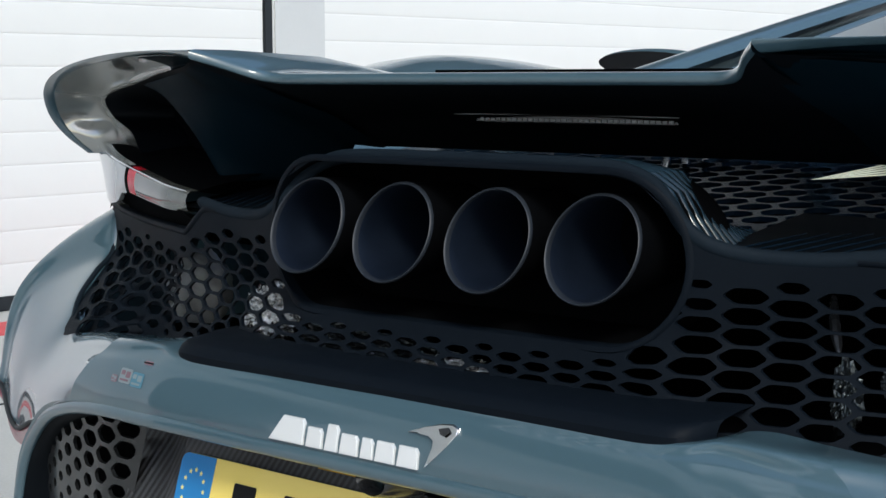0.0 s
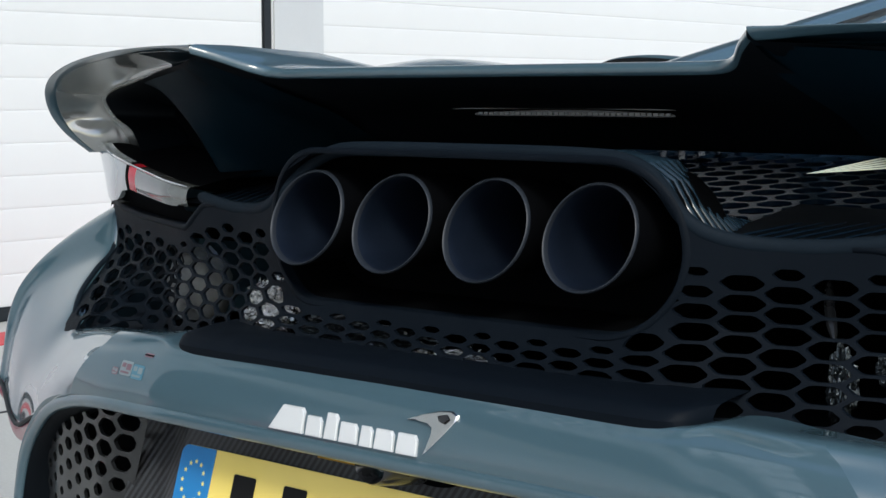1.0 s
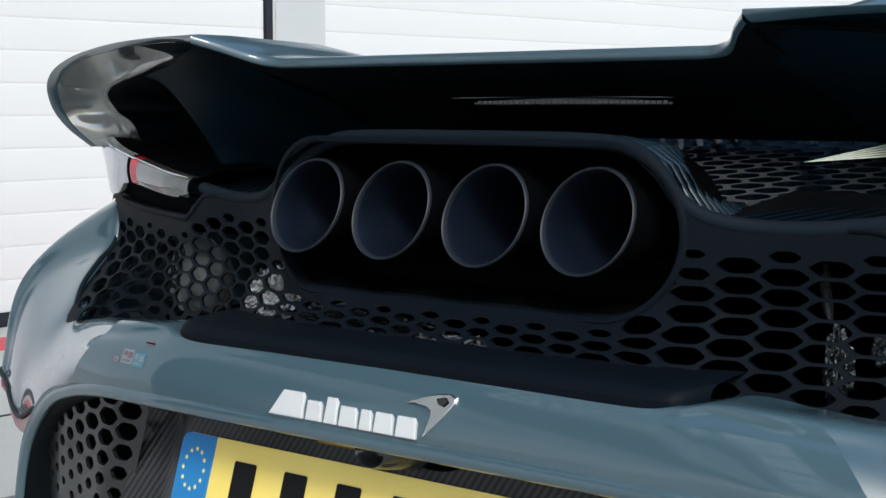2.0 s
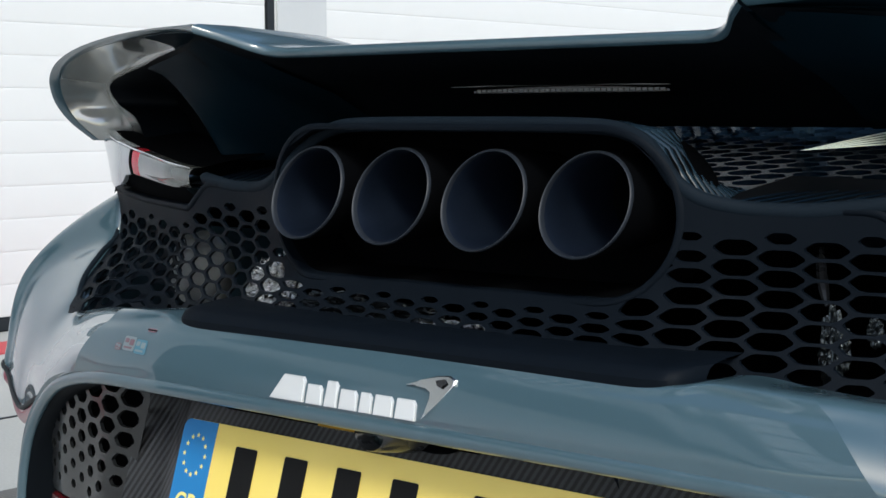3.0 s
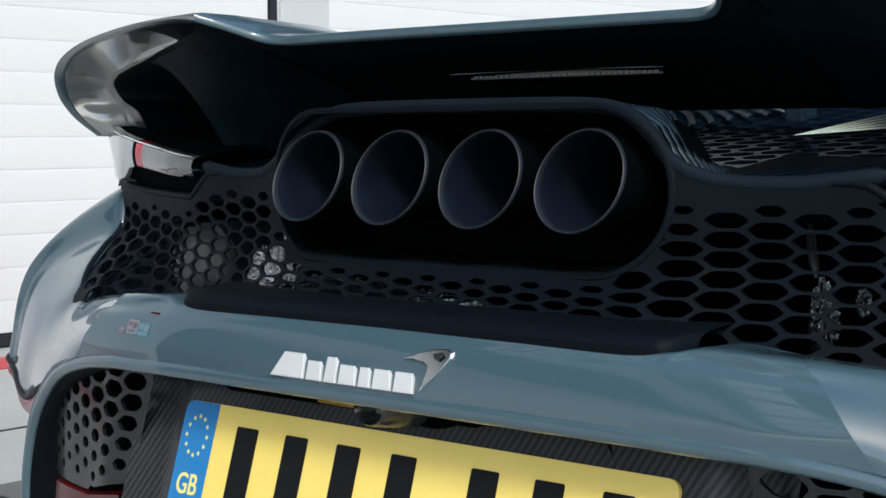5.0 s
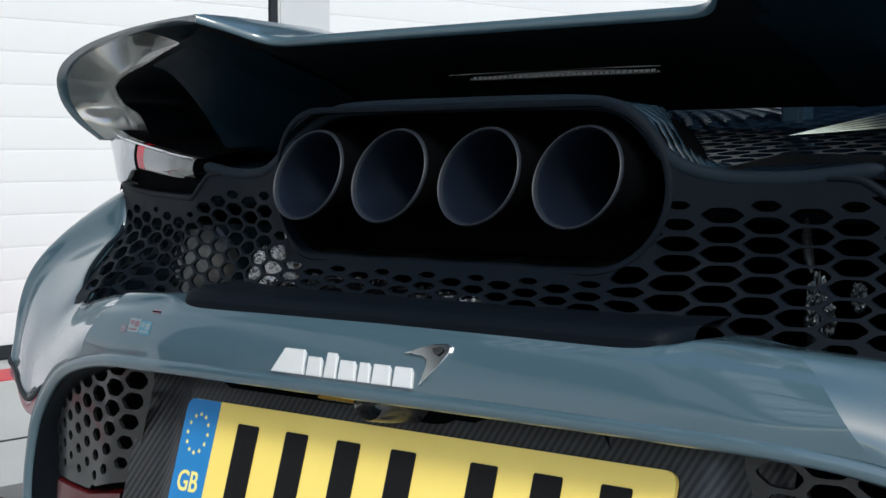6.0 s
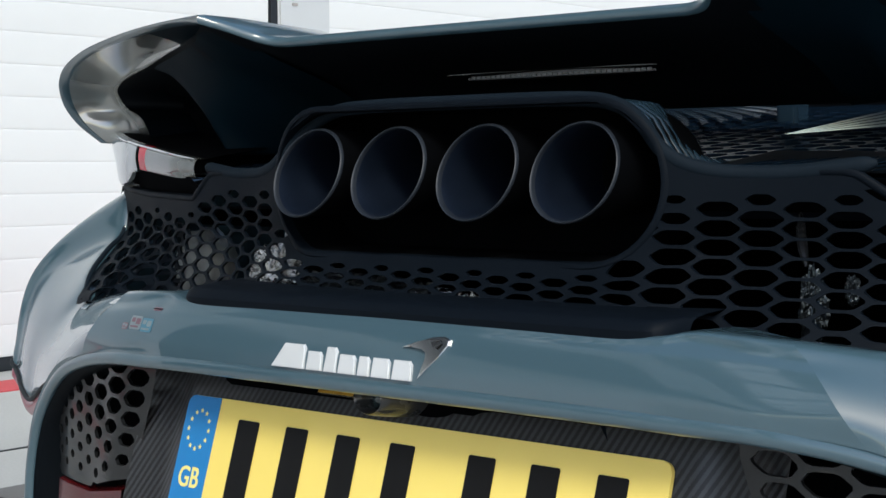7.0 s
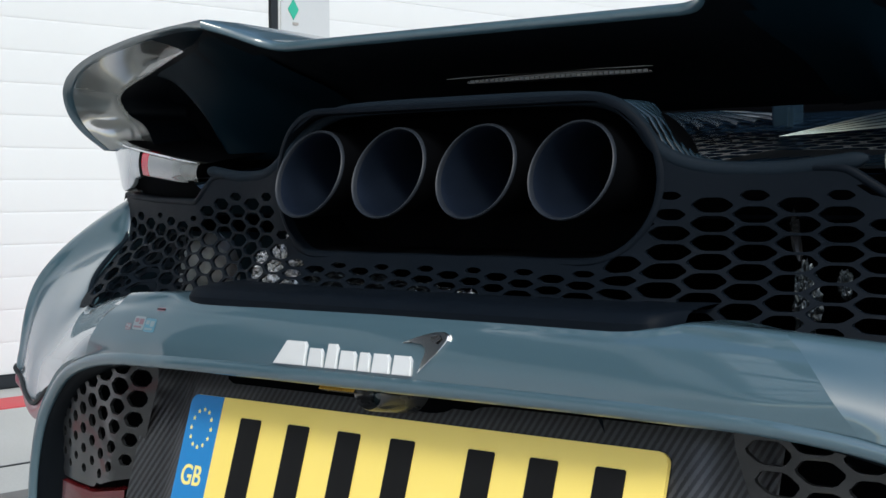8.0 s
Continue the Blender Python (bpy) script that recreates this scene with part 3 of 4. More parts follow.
def build_wing():
    st = [(0, .074, .928), (.1, .074, .928), (.19, .074, .928), (.222, .0735, .9285), (.240, .064, .932), (.258, .041, .9415), (.275, .022, .949)]
    st = spline(st, 60)
    section = [(.34, -.03), (.16, -.004), (.05, .0008), (.008, .001), (.002, 0), (0, -.002), (.0, -.0055), (.002, -.0078), (.006, -.0088)]
    strip = [[(x, y + a, z + b) for a, b in section] for x, y, z in st]
    wing = part("rear_wing", sheet(mirrored(strip)), PAINT, car, "raised blue-grey rear wing with a dark underside", angle=60)
    # the underside is coloured near-black for the shade below the wing
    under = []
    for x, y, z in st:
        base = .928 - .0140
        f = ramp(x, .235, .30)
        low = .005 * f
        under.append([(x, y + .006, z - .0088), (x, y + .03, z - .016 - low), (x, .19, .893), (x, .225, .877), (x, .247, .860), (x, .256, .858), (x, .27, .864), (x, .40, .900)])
    part("underside", sheet(mirrored(under)), SHADE_BLACK, wing, "underside blackened for its shade")
    # wing ends that curl down to the lamps
    O = [(.275, .022, .949), (.375, .054, .950), (.48, .09, .948), (.578, .12, .940), (.649, .145, .928), (.692, .165, .914), (.713, .18, .898), (.722, .195, .879), (.716, .21, .859), (.702, .23, .839)]
    I = [(.277, .029, .9402), (.36, .085, .935), (.455, .132, .928), (.53, .165, .919), (.59, .19, .913), (.636, .21, .906), (.654, .22, .897), (.65, .23, .880), (.61, .22, .866), (.58, .21, .843)]
    for s in (1, -1):
        o = spline(O, 60)
        i_ = spline(I, 60)
        rim, face, shell = [], [], []
        for a, b in zip(o, i_):
            a, b = Vector(a), Vector(b)
            inward = (b - a)
            inw = inward.normalized()
            back = Vector((0.25, 1, -0.03)).normalized()
            rim.append([a + back * 0.05, a + back * 0.012 - inw * 0.0005, a - inw * 0.0008 + back * 0.004, a, a + inw * 0.004 - back * 0.0015, a + inw * 0.009, a + inw * 0.011 + back * 0.003])
            c0 = a + inw * 0.011 + back * 0.003
            face.append([c0, c0.lerp(b, 0.3) + back * 0.018, c0.lerp(b, 0.6) + back * 0.022, c0.lerp(b, 0.85) + back * 0.012, b])
            shell.append([a + back * 0.05, a + back * 0.16 + Vector((0.02, 0, -0.010)), a + back * 0.34 + Vector((0.01, 0, -0.035))])
        cut = sum(1 for a in o if a[0] < .43)
        for rows, name, mat, lab in ((rim, "wing_edge", PAINT, ""), (face[cut:], "wing_end_face", WING_FACE, "wing end in body paint lightened for its reflection"), (face[:cut + 1], "wing_end_root", SHADED_PAINT, "root of the wing end in paint darkened for shade"), (shell, "wing_shell", PAINT, "")):
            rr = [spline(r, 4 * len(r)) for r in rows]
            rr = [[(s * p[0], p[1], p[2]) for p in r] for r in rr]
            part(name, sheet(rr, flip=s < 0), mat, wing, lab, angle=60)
        # pocket inside the curl, with its shade put into the black
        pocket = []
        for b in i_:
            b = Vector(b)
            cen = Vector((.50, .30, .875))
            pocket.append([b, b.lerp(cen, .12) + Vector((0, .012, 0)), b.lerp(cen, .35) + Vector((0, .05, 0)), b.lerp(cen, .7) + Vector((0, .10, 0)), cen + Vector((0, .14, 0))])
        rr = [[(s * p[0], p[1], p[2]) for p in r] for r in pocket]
        part("end_pocket", sheet(rr, flip=s < 0), SHADE_BLACK, wing, "pocket inside the curled end, blackened for its shade", angle=60)
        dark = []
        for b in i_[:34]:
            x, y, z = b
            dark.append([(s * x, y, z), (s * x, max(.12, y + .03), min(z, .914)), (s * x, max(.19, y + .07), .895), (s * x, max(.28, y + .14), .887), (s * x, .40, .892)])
        part("end_underside", sheet(dark, flip=s < 0), SHADE_BLACK, wing, "underside of the wing end, blackened for its shade")
        # buttress panel that carries the wing; its shade is in the darkened paint
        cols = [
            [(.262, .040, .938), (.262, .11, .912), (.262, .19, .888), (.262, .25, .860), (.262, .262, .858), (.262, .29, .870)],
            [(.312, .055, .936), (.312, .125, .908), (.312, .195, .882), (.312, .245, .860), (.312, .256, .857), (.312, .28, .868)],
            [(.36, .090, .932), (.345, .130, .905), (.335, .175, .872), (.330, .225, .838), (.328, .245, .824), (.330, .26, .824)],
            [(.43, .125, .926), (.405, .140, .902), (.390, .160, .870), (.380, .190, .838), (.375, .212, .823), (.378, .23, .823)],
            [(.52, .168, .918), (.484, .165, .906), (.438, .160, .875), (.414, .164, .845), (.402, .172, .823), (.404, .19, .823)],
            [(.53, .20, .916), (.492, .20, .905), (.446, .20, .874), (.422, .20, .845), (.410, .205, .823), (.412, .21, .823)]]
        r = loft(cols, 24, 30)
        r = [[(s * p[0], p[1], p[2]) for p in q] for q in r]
        part("buttress", sheet(r, flip=s < 0), SHADED_PAINT, car, "wing buttress in body paint darkened for shade", angle=60)
    # high-level lamp under the wing
    rows = []
    for k in range(41):
        x = -.085 + .205 * k / 40
        w = 0.0040 * max(0.12, math.sin(math.pi * min(1, max(0, (k + 1) / 42))) ** 0.4)
        z0 = .8885 + .0015 * math.cos(math.pi * (k / 40 - .5))
        rows.append([(x, .189, z0 + w), (x, .186, z0 + w * .6), (x, .186, z0 - w * .6), (x, .189, z0 - w)])
    brake = part("brake_lamp", sheet(rows), BRAKE, wing, "slim smoked high-level brake lamp", angle=50)
    for k in range(34):
        x = -.078 + .192 * k / 33
        part("lamp_segment", box(bmesh.new(), (x - .0022, .1848, .8882), (x + .0022, .1858, .8905)), SEGMENT, brake)
    part("bright_line", tube([(-.112 + .232 * k / 20, .187, .8930 + .0012 * math.sin(math.pi * k / 20)) for k in range(21)], .0006, .0007, 6), SEGMENT, brake)


SEGMENT = material("pale_lamp_segment", (0.13, 0.14, 0.14), 0.3, metal=0.3, coat=0.4, stain=0.3, stain_scale=300)
BRAKE = material("smoked_brake_lamp", (0.020, 0.022, 0.024), 0.25, metal=0.3, coat=0.6, stain=0.4, stain_scale=250)
# Body paint lightened to grey to stand for the concrete it mirrors.
WING_FACE = material("paint_with_reflection", (0.34, 0.345, 0.33), 0.14, metal=0.55, coat=1.0, stain=0.12, stain_scale=8)


def build_tips():
    for x in (-.1438, -.0474, .0494, .1456):
        n = 48

        def ring(r, dy):
            a = [2 * math.pi * k / n for k in range(n)]
            return [(x - .0048 + .908 * r * math.cos(q), .040 + .38 * (r - .0044) * math.sin(q) + dy, .8030 + .98 * (r - .0044) * math.sin(q)) for q in a]
        rim = [(.0446, .0012), (.0445, -.0004), (.0440, -.0018), (.0434, -.0022), (.0428, -.0018), (.0423, -.0004), (.0420, .003)]
        t = part("exhaust_tip", sheet([ring(r, d) for r, d in rim], close=True), TIP, car, "dark oval exhaust tailpipe", angle=60)
        # the barrel's colour carries the darkness of the opening
        part("barrel", sheet([ring(.040, .09), ring(.0435, .02), ring(.0446, .0012)], close=True), VOID, t, "barrel blackened for the shade in the opening")
        bm = sheet([ring(r, d) for r, d in ((.0420, .003), (.0413, .006), (.0410, .012), (.0405, .03), (.039, .055), (.037, .095))], close=True)
        bm.verts.ensure_lookup_table()
        bm.faces.new(list(bm.verts)[5 * n:6 * n])
        part("bore", bm, TIP_IN, t, "sooty grey bore", angle=60)


def build_plate():
    tilt = radians(17)
    cx = -.004

    def at(u, v, w):
        """u across, v up from the plate's top edge, w proud of it."""
        return (cx + u, v * math.sin(tilt) - w * math.cos(tilt), .600 + v * math.cos(tilt) - w * -math.sin(tilt))
    plate = part("number_plate", prism([(u, v - .0555) for u, v in round_rect(.52, .111, .009)], .004, lambda u, v, w: at(u, v, w - .004), .0006), YELLOW, car, "yellow number plate with a blue band")
    band = [(-.2165, -.0002), (-.2165, -.1108)] + [(-.2509 - .009 * math.cos(a), -.1018 - .009 * math.sin(a)) for a in np.linspace(math.pi / 2, 0, 6)] + [(-.2509 - .009 * math.cos(a), -.0092 + .009 * math.sin(a)) for a in np.linspace(0, math.pi / 2, 6)]
    part("blue_band", prism(band, .0006, lambda u, v, w: at(u, v, w + .0002)), BLUE, plate, "blue band with a ring of stars")
    x = -.2
    for k in range(7):
        u = x + .061 * k + (.022 if k > 3 else 0) + .025
        part("character_bar", prism([(a + u, b - .0165 - .0395) for a, b in round_rect(.027, .079, .002, 3)], .0005, lambda u, v, w: at(u, v, w + .0003)), INK, plate)
    for k in range(12):
        a = 2 * math.pi * k / 12
        cu, cv = -.2385 + .0135 * math.sin(a), -.031 + .0175 * math.cos(a)
        star = [(cu + (.0023 if j % 2 == 0 else .001) * math.sin(math.pi * j / 5), cv + (.0023 if j % 2 == 0 else .001) * math.cos(math.pi * j / 5)) for j in range(10)]
        part("star", prism(star, .0004, lambda u, v, w: at(u, v, w + .0008)), STAR, plate)
    # country letters
    curve = bpy.data.curves.new("country_letters", "FONT")
    curve.body = "GB"
    curve.size = .026
    curve.align_x = "CENTER"
    curve.extrude = .0002
    curve.offset = .0004
    txt = bpy.data.objects.new("country_letters_source", curve)
    scene.collection.objects.link(txt)
    dg = bpy.context.evaluated_depsgraph_get()
    me = bpy.data.meshes.new_from_object(txt.evaluated_get(dg))
    bpy.data.objects.remove(txt)
    me.materials.clear()
    me.materials.append(STAR)
    letters = new("country_letters", me)
    letters.parent = plate
    o = Vector(at(-.2385, -.083, .001))
    ux = Vector((1, 0, 0))
    uv = Vector((0, math.sin(tilt), math.cos(tilt)))
    un = ux.cross(uv)
    letters.matrix_basis = Matrix.Translation(o) @ Matrix((ux * .82, uv, un)).transposed().to_4x4()


def build_lower():
    # carbon panel round the plate
    tilt = radians(17)
    rows = []
    for v in np.linspace(.03, -.20, 24):
        y, z = v * math.sin(tilt) + .006, .600 + v * math.cos(tilt)
        rows.append([(x, y + d, z) for x, d in ((-.340, .004), (-.315, .007), (-.295, .010), (-.278, .004), (-.268, 0), (-.1, 0), (0, 0), (.1, 0), (.268, 0), (.278, .004), (.295, .010), (.315, .007), (.340, .004))])
    part("plate_surround", sheet(rows, flip=True), CARBON, car, "carbon-fibre panel behind the number plate", angle=50)
    # flat black patch above the plate, painted as the shade of a lamp recess
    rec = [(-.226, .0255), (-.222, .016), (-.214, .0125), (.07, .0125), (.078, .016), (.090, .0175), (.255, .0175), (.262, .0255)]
    part("lamp_recess_patch", prism(rec, .0006, lambda u, v, w: (u - .004, v * math.sin(tilt) + .0055 - w, .600 + v * math.cos(tilt))), VOID, car, "flat black patch painted as a shaded lamp recess above the number plate")
    for s in (1, -1):
        cols = [.267, .301, .335, .370, .405, .434, .457, .477, .494, .510]

        def head(u):
            return float(np.interp(u, (.342, .402, .462, .506, .534), (.632, .620, .597, .566, .535)))

        def foot(u):
            return .490 + .18 * max(0, .43 - u)

        def hole(u, v):
            if v > head(u) + .010 or v < foot(u) - .012:
                return None
            r = (.50 + .32 * ramp(v, .50, .60)) * (1 - .22 * ramp(u, .37, .50))
            return r if v > foot(u) + .011 and u > .32 else 0.0

        def place(u, v, w):
            lean = .35 * max(0, .612 - v) * ramp(u, .46, .32)
            return (s * (u + lean), -.004 + .2 * max(0, u - .36) + 1.5 * max(0, u - .45) ** 2 + w, v)
        bm = honeycomb(cols, .4655 - .0205, .632, .0205, place, hole, lambda a, b: (max(a, .310), min(head(a), max(b, foot(a)))), .004)
        g = part("lower_grille", bm, LOWER, car, "glossy dark lower honeycomb grille", angle=40)
        # unlit black backing stands for the darkness behind the holes
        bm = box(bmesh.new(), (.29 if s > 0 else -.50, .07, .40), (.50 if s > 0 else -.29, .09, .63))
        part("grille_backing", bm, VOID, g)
        rows = []
        for k in range(20):
            u = .36 + .15 * k / 19
            zt = foot(u) - .001
            y = -.004 + .2 * max(0, u - .36) + 1.5 * max(0, u - .45) ** 2
            rows.append([(s * u, y + .008, zt), (s * u, y - .004, zt - .003), (s * u, y - .006, zt - .03), (s * u, y + .012, zt - .05)])
        part("reflector", sheet(rows, flip=s < 0), REFLECTOR_RED, car, "dark red corner reflector")
    # wide black fillers below; the shade behind the grille is in their colour
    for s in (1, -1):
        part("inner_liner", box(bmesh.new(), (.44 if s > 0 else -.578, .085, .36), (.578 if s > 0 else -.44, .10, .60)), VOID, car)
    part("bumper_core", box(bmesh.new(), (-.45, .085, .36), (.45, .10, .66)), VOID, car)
    # reversing camera below the bumper edge
    n = 24

    def ring(r, y, z=.6225, x=-.012):
        return [(x + .25 * (y + .03) + r * math.cos(2 * math.pi * k / n), y, z - .05 * (y + .03) + r * .8 * math.sin(2 * math.pi * k / n)) for k in range(n)]
    pod = part("reversing_camera", sheet([ring(.021, .012), ring(.020, -.004), ring(.0175, -.022), ring(.0165, -.028), ring(.015, -.030), ring(.0135, -.028), ring(.012, -.018)], close=True), GUNMETAL, car, "small grey reversing camera under the bumper edge")
    bm = sheet([ring(.012, -.018), ring(.008, -.020), ring(.0045, -.022), ring(.0005, -.0228)], close=True)
    part("camera_lens", bm, GLASS_DARK, pod, "dark glass lens")
    # flat black oval painted as the shade of a rounded recess
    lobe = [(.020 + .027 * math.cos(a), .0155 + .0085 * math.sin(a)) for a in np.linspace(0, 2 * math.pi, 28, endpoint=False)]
    part("oval_recess_patch", prism(lobe, .0006, lambda u, v, w: (u, v * math.sin(tilt) + .0050 - w, .600 + v * math.cos(tilt))), VOID, car, "flat black oval painted as a shaded recess under the bumper edge")
    rows = [[(x, y, z) for y, z in ((-.034, .627), (-.036, .6245), (-.030, .622), (-.015, .6225))] for x in np.linspace(-.062, -.022, 8)]
    part("lamp_strip", sheet(rows), AMBER, pod, "small amber-lit plate lamp")


AMBER = material("amber_lens", (0.45, 0.26, 0.04), 0.15, coat=1.0, stain=0.3, stain_scale=150)


def bumper_face(u, z):
    """How far back the bumper's face stands."""
    return float(np.interp(z, (.628, .6385, .655, .674, .688), (-.037, -.044, -.042, -.034, -.022))) + .05 * max(0, abs(u) - .1) ** 2


def build_badge():
    # plain blocks in place of the maker's name
    badge = part("badge", prism([(-.101, .6445), (-.094, .6440), (-.094, .6447), (-.101, .6450)], .001, lambda u, v, w: (u, bumper_face(u, v) - w, v)), BADGE, car, "silver-white raised badge of plain blocks and a curved tick")
    spec = [(-.1035, .036, .0195, .006), (-.066, .019, .0150, 0), (-.046, .015, .0195, 0), (-.030, .0205, .0150, 0), (-.0085, .0145, .0150, 0), (.0065, .021, .0150, 0), (.0285, .022, .0150, 0)]
    for u0, w_, h, lean in spec:
        z0 = .6435
        w_ -= .002
        out = [(u0 - lean * .6, z0), (u0 + w_, z0), (u0 + w_, z0 + h - .003), (u0 + w_ - .003, z0 + h), (u0 + lean * 1.4 + .001, z0 + h)]
        part("badge_block", prism(out, .0028, lambda u, v, w: (u, bumper_face(u, v) - w, v), .0007), BADGE, badge)
    tick = [(.034, .6685), (.048, .6735), (.062, .6775), (.073, .6785), (.079, .6765), (.0795, .6725), (.073, .664), (.064, .654), (.0550, .6462), (.059, .6545), (.0615, .6615), (.0605, .6665), (.055, .6692), (.046, .6698)]
    o = part("badge_tick", prism(tick, .003, lambda u, v, w: (u, bumper_face(u, v) - w, v), .0009), CHROME, badge, "bright chrome curved tick")
    facet = [(.0625, .6745), (.0700, .6762), (.0735, .6735), (.0690, .6700), (.0650, .6712)]
    part("tick_facet", prism(facet, .0005, lambda u, v, w: (u, bumper_face(u, v) - .0031 - w, v)), GUNMETAL, o, "dark facet in the chrome")


def build_lamps():
    for s in (1, -1):
        lamp = None
        segs = [(.372, .395, LAMP_SMOKE, "lamp_end"), (.395, .496, LAMP_SMOKE, "reflector_bar"), (.496, .519, LAMP_RED, "red_segment"), (.519, .530, VOID, "dark_segment"), (.530, .690, LAMP_CLEAR, "clear_cover")]
        for a, b, mat, name in segs:
            rows = []
            for k in range(17):
                x = a + (b - a) * k / 16
                y = grille_y(x, .80) - .010 + .01 * ramp(x, .42, .36)
                zt = float(np.interp(x, (.37, .45, .52, .60, .66, .69), (.8165, .826, .833, .842, .8495, .8515)))
                zb = float(np.interp(x, (.37, .40, .52, .55, .565, .60, .62, .64, .67, .69), (.797, .797, .806, .803, .793, .789, .794, .812, .832, .848)))
                m = (zt + zb) / 2
                rows.append([(s * x, y + .014, zt + .0005), (s * x, y + .003, zt), (s * x, y - .001, zt - .003), (s * x, y - .003, m), (s * x, y - .001, zb + .003), (s * x, y + .003, zb), (s * x, y + .03, zb)])
            rows = [list(spline(r[:2], 3)) + list(spline(r[1:], 17))[1:] for r in rows]
            if lamp is None:
                lamp = tagged(new("tail_lamp"), "slim tail lamp with clear cover and red segment", "")
                lamp.parent = car
            part(name, sheet(rows, flip=s > 0), mat, lamp, "", angle=60)
        rows = []
        for k in range(20):
            x = .375 + .19 * k / 19
            y = grille_y(x, .80)
            zb = float(np.interp(x, (.37, .40, .52, .55, .565), (.799, .799, .808, .805, .795)))
            rows.append([(s * x, y - .006, zb), (s * x, y - .004, zb - .003), (s * x, y + .004, .790), (s * x, y + .010, .776)])
        # unlit black sheet added behind the lamp to keep the gap dark
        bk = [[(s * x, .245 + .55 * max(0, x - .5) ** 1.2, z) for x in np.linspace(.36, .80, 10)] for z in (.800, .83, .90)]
        part("lamp_gap_filler", sheet(bk, flip=s < 0), VOID, lamp)
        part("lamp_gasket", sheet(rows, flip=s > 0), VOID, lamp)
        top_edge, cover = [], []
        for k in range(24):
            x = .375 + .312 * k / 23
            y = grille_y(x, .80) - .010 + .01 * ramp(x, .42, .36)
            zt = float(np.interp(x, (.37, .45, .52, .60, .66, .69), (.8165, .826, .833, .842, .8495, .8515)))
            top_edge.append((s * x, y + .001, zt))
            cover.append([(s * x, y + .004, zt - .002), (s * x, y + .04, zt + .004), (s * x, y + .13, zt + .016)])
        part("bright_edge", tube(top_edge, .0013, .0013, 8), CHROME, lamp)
        # black cover added to close the gap above the lamp
        part("lamp_gap_cover", sheet(cover), VOID, lamp)


def build_deck():
    """The slotted engine deck below the wing."""
    cols = [-.42 + .030 * k for k in range(29)]

    def height(x, y):
        return .800 + .13 * (y - .1) - .10 * max(0, abs(x) - .18) ** 2

    def place(u, v, w):
        return (u, v, height(u, v) - w)

    def hole(u, v):
        if v < grille_y(u, .80) + .004 or (abs(u) < .215 and v < .158):
            return None
        m = min(v - grille_y(u, .8) - .02, .62 - v, max(v - .150, abs(u) - .205))
        return .82 * ramp(m, 0, .05) if m > .008 and abs(u) < .38 else 0.0
    bm = honeycomb(cols, .06, .66, .030, place, hole, lambda a, b: (a, max(b, grille_y(a, .8) + .002)), .004)
    deck = part("engine_deck", bm, DECK, car, "gloss black slotted engine deck", angle=40)
    # curved strips fan out over the far half of the deck as reflected louvres
    for k in range(9):
        strip = []
        for f in np.linspace(0, 1, 9):
            x = -.205 + .015 * k + (.200 - .006 * k) * f + .012 * math.sin(math.pi * f)
            y = .648 - (.285 - .022 * k) * f
            strip.append([(x + dx, y, height(x, y) + h) for dx, h in ((-.0045, .0045), (-.002, .0075), (.003, .0075), (.0045, .0045))])
        part("louvre_reflection", sheet(strip), LOUVRE, deck, "curved strip added as a louvre's reflection in the deck", angle=60)
    rows = []
    for f in np.linspace(0, 1, 12):
        row = []
        for x, z in ((-.240, .796), (-.215, .803), (-.198, .826), (-.185, .843), (-.165, .855), (-.12, .861), (0, .862), (.12, .861), (.165, .855), (.185, .843), (.198, .826), (.215, .803), (.240, .796)):
            y = grille_y(x, .8) + .009 + .014 * ramp(z, .81, .86) + .100 * f
            drop = ramp(f, .55 - .45 * ramp(abs(x), .15, .19), 1) ** 1.2
            row.append((x, y, z + (height(x, y) + (.0015 if abs(x) < .2 else -.004) - z) * drop))
        rows.append(row)
    cover = part("exhaust_cover", sheet(rows), SHADE_BLACK, car, "black cover over the exhaust housing with pale louvre strips", angle=60)
    dense = [spline(c, 89) for c in zip(*rows)]
    for k in range(11):
        strip = [[c[8 * k + a] + np.array((0, 0, h)) for a, h in ((0, .0002), (1, .0022), (3, .0026), (4, .0004))] for c in dense]
        part("louvre", sheet(strip), LOUVRE, cover, angle=60)
    # black panel added only to block the bright gap under the wing
    part("gap_blocker", box(bmesh.new(), (-.55, .66, .76), (.55, .68, .935), .004), VOID, car, "black panel added to block the bright gap under the wing")
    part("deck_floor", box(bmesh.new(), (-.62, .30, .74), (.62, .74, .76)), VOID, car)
    for sx in (1, -1):
        # sheet between the trim and the slotted panel, blackened like a reflected wing; fanned ribs
        rows = []
        for x in np.linspace(.205, .40, 16):
            y0, y1 = grille_y(x, .8) + .006, max(.235, grille_y(x, .8) + .120)
            rows.append([(sx * x, y0 + (y1 - y0) * f, height(x, y0 + (y1 - y0) * f) + .0040 - .002 * f) for f in (0, .25, .5, .75, 1)])
        near_sheet = part("deck_dark_sheet", sheet(rows, flip=sx < 0), SHADE_BLACK, car, "black sheet beside the exhaust trim, standing for the reflected wing")
        for k in range(11):
            x = .215 + .015 * k
            y = grille_y(x, .8) + .016
            path = [(sx * (x + .03 * f), y + .085 * f, height(x, y + .085 * f) + .0046 - .001 * f) for f in (0, .5, 1)]
            part("rib", tube(path, .0011, .0011, 6), DECK, near_sheet)
        # pale ribbed strips, added for a bright reflection, rise from deck to flank
        panel = None
        for k in range(5):
            lo, hi = k / 5, (k + .72) / 5
            rows = []
            for f in np.linspace(0, 1, 10):
                x, y = .142 + .205 * f, .368 + .115 * f
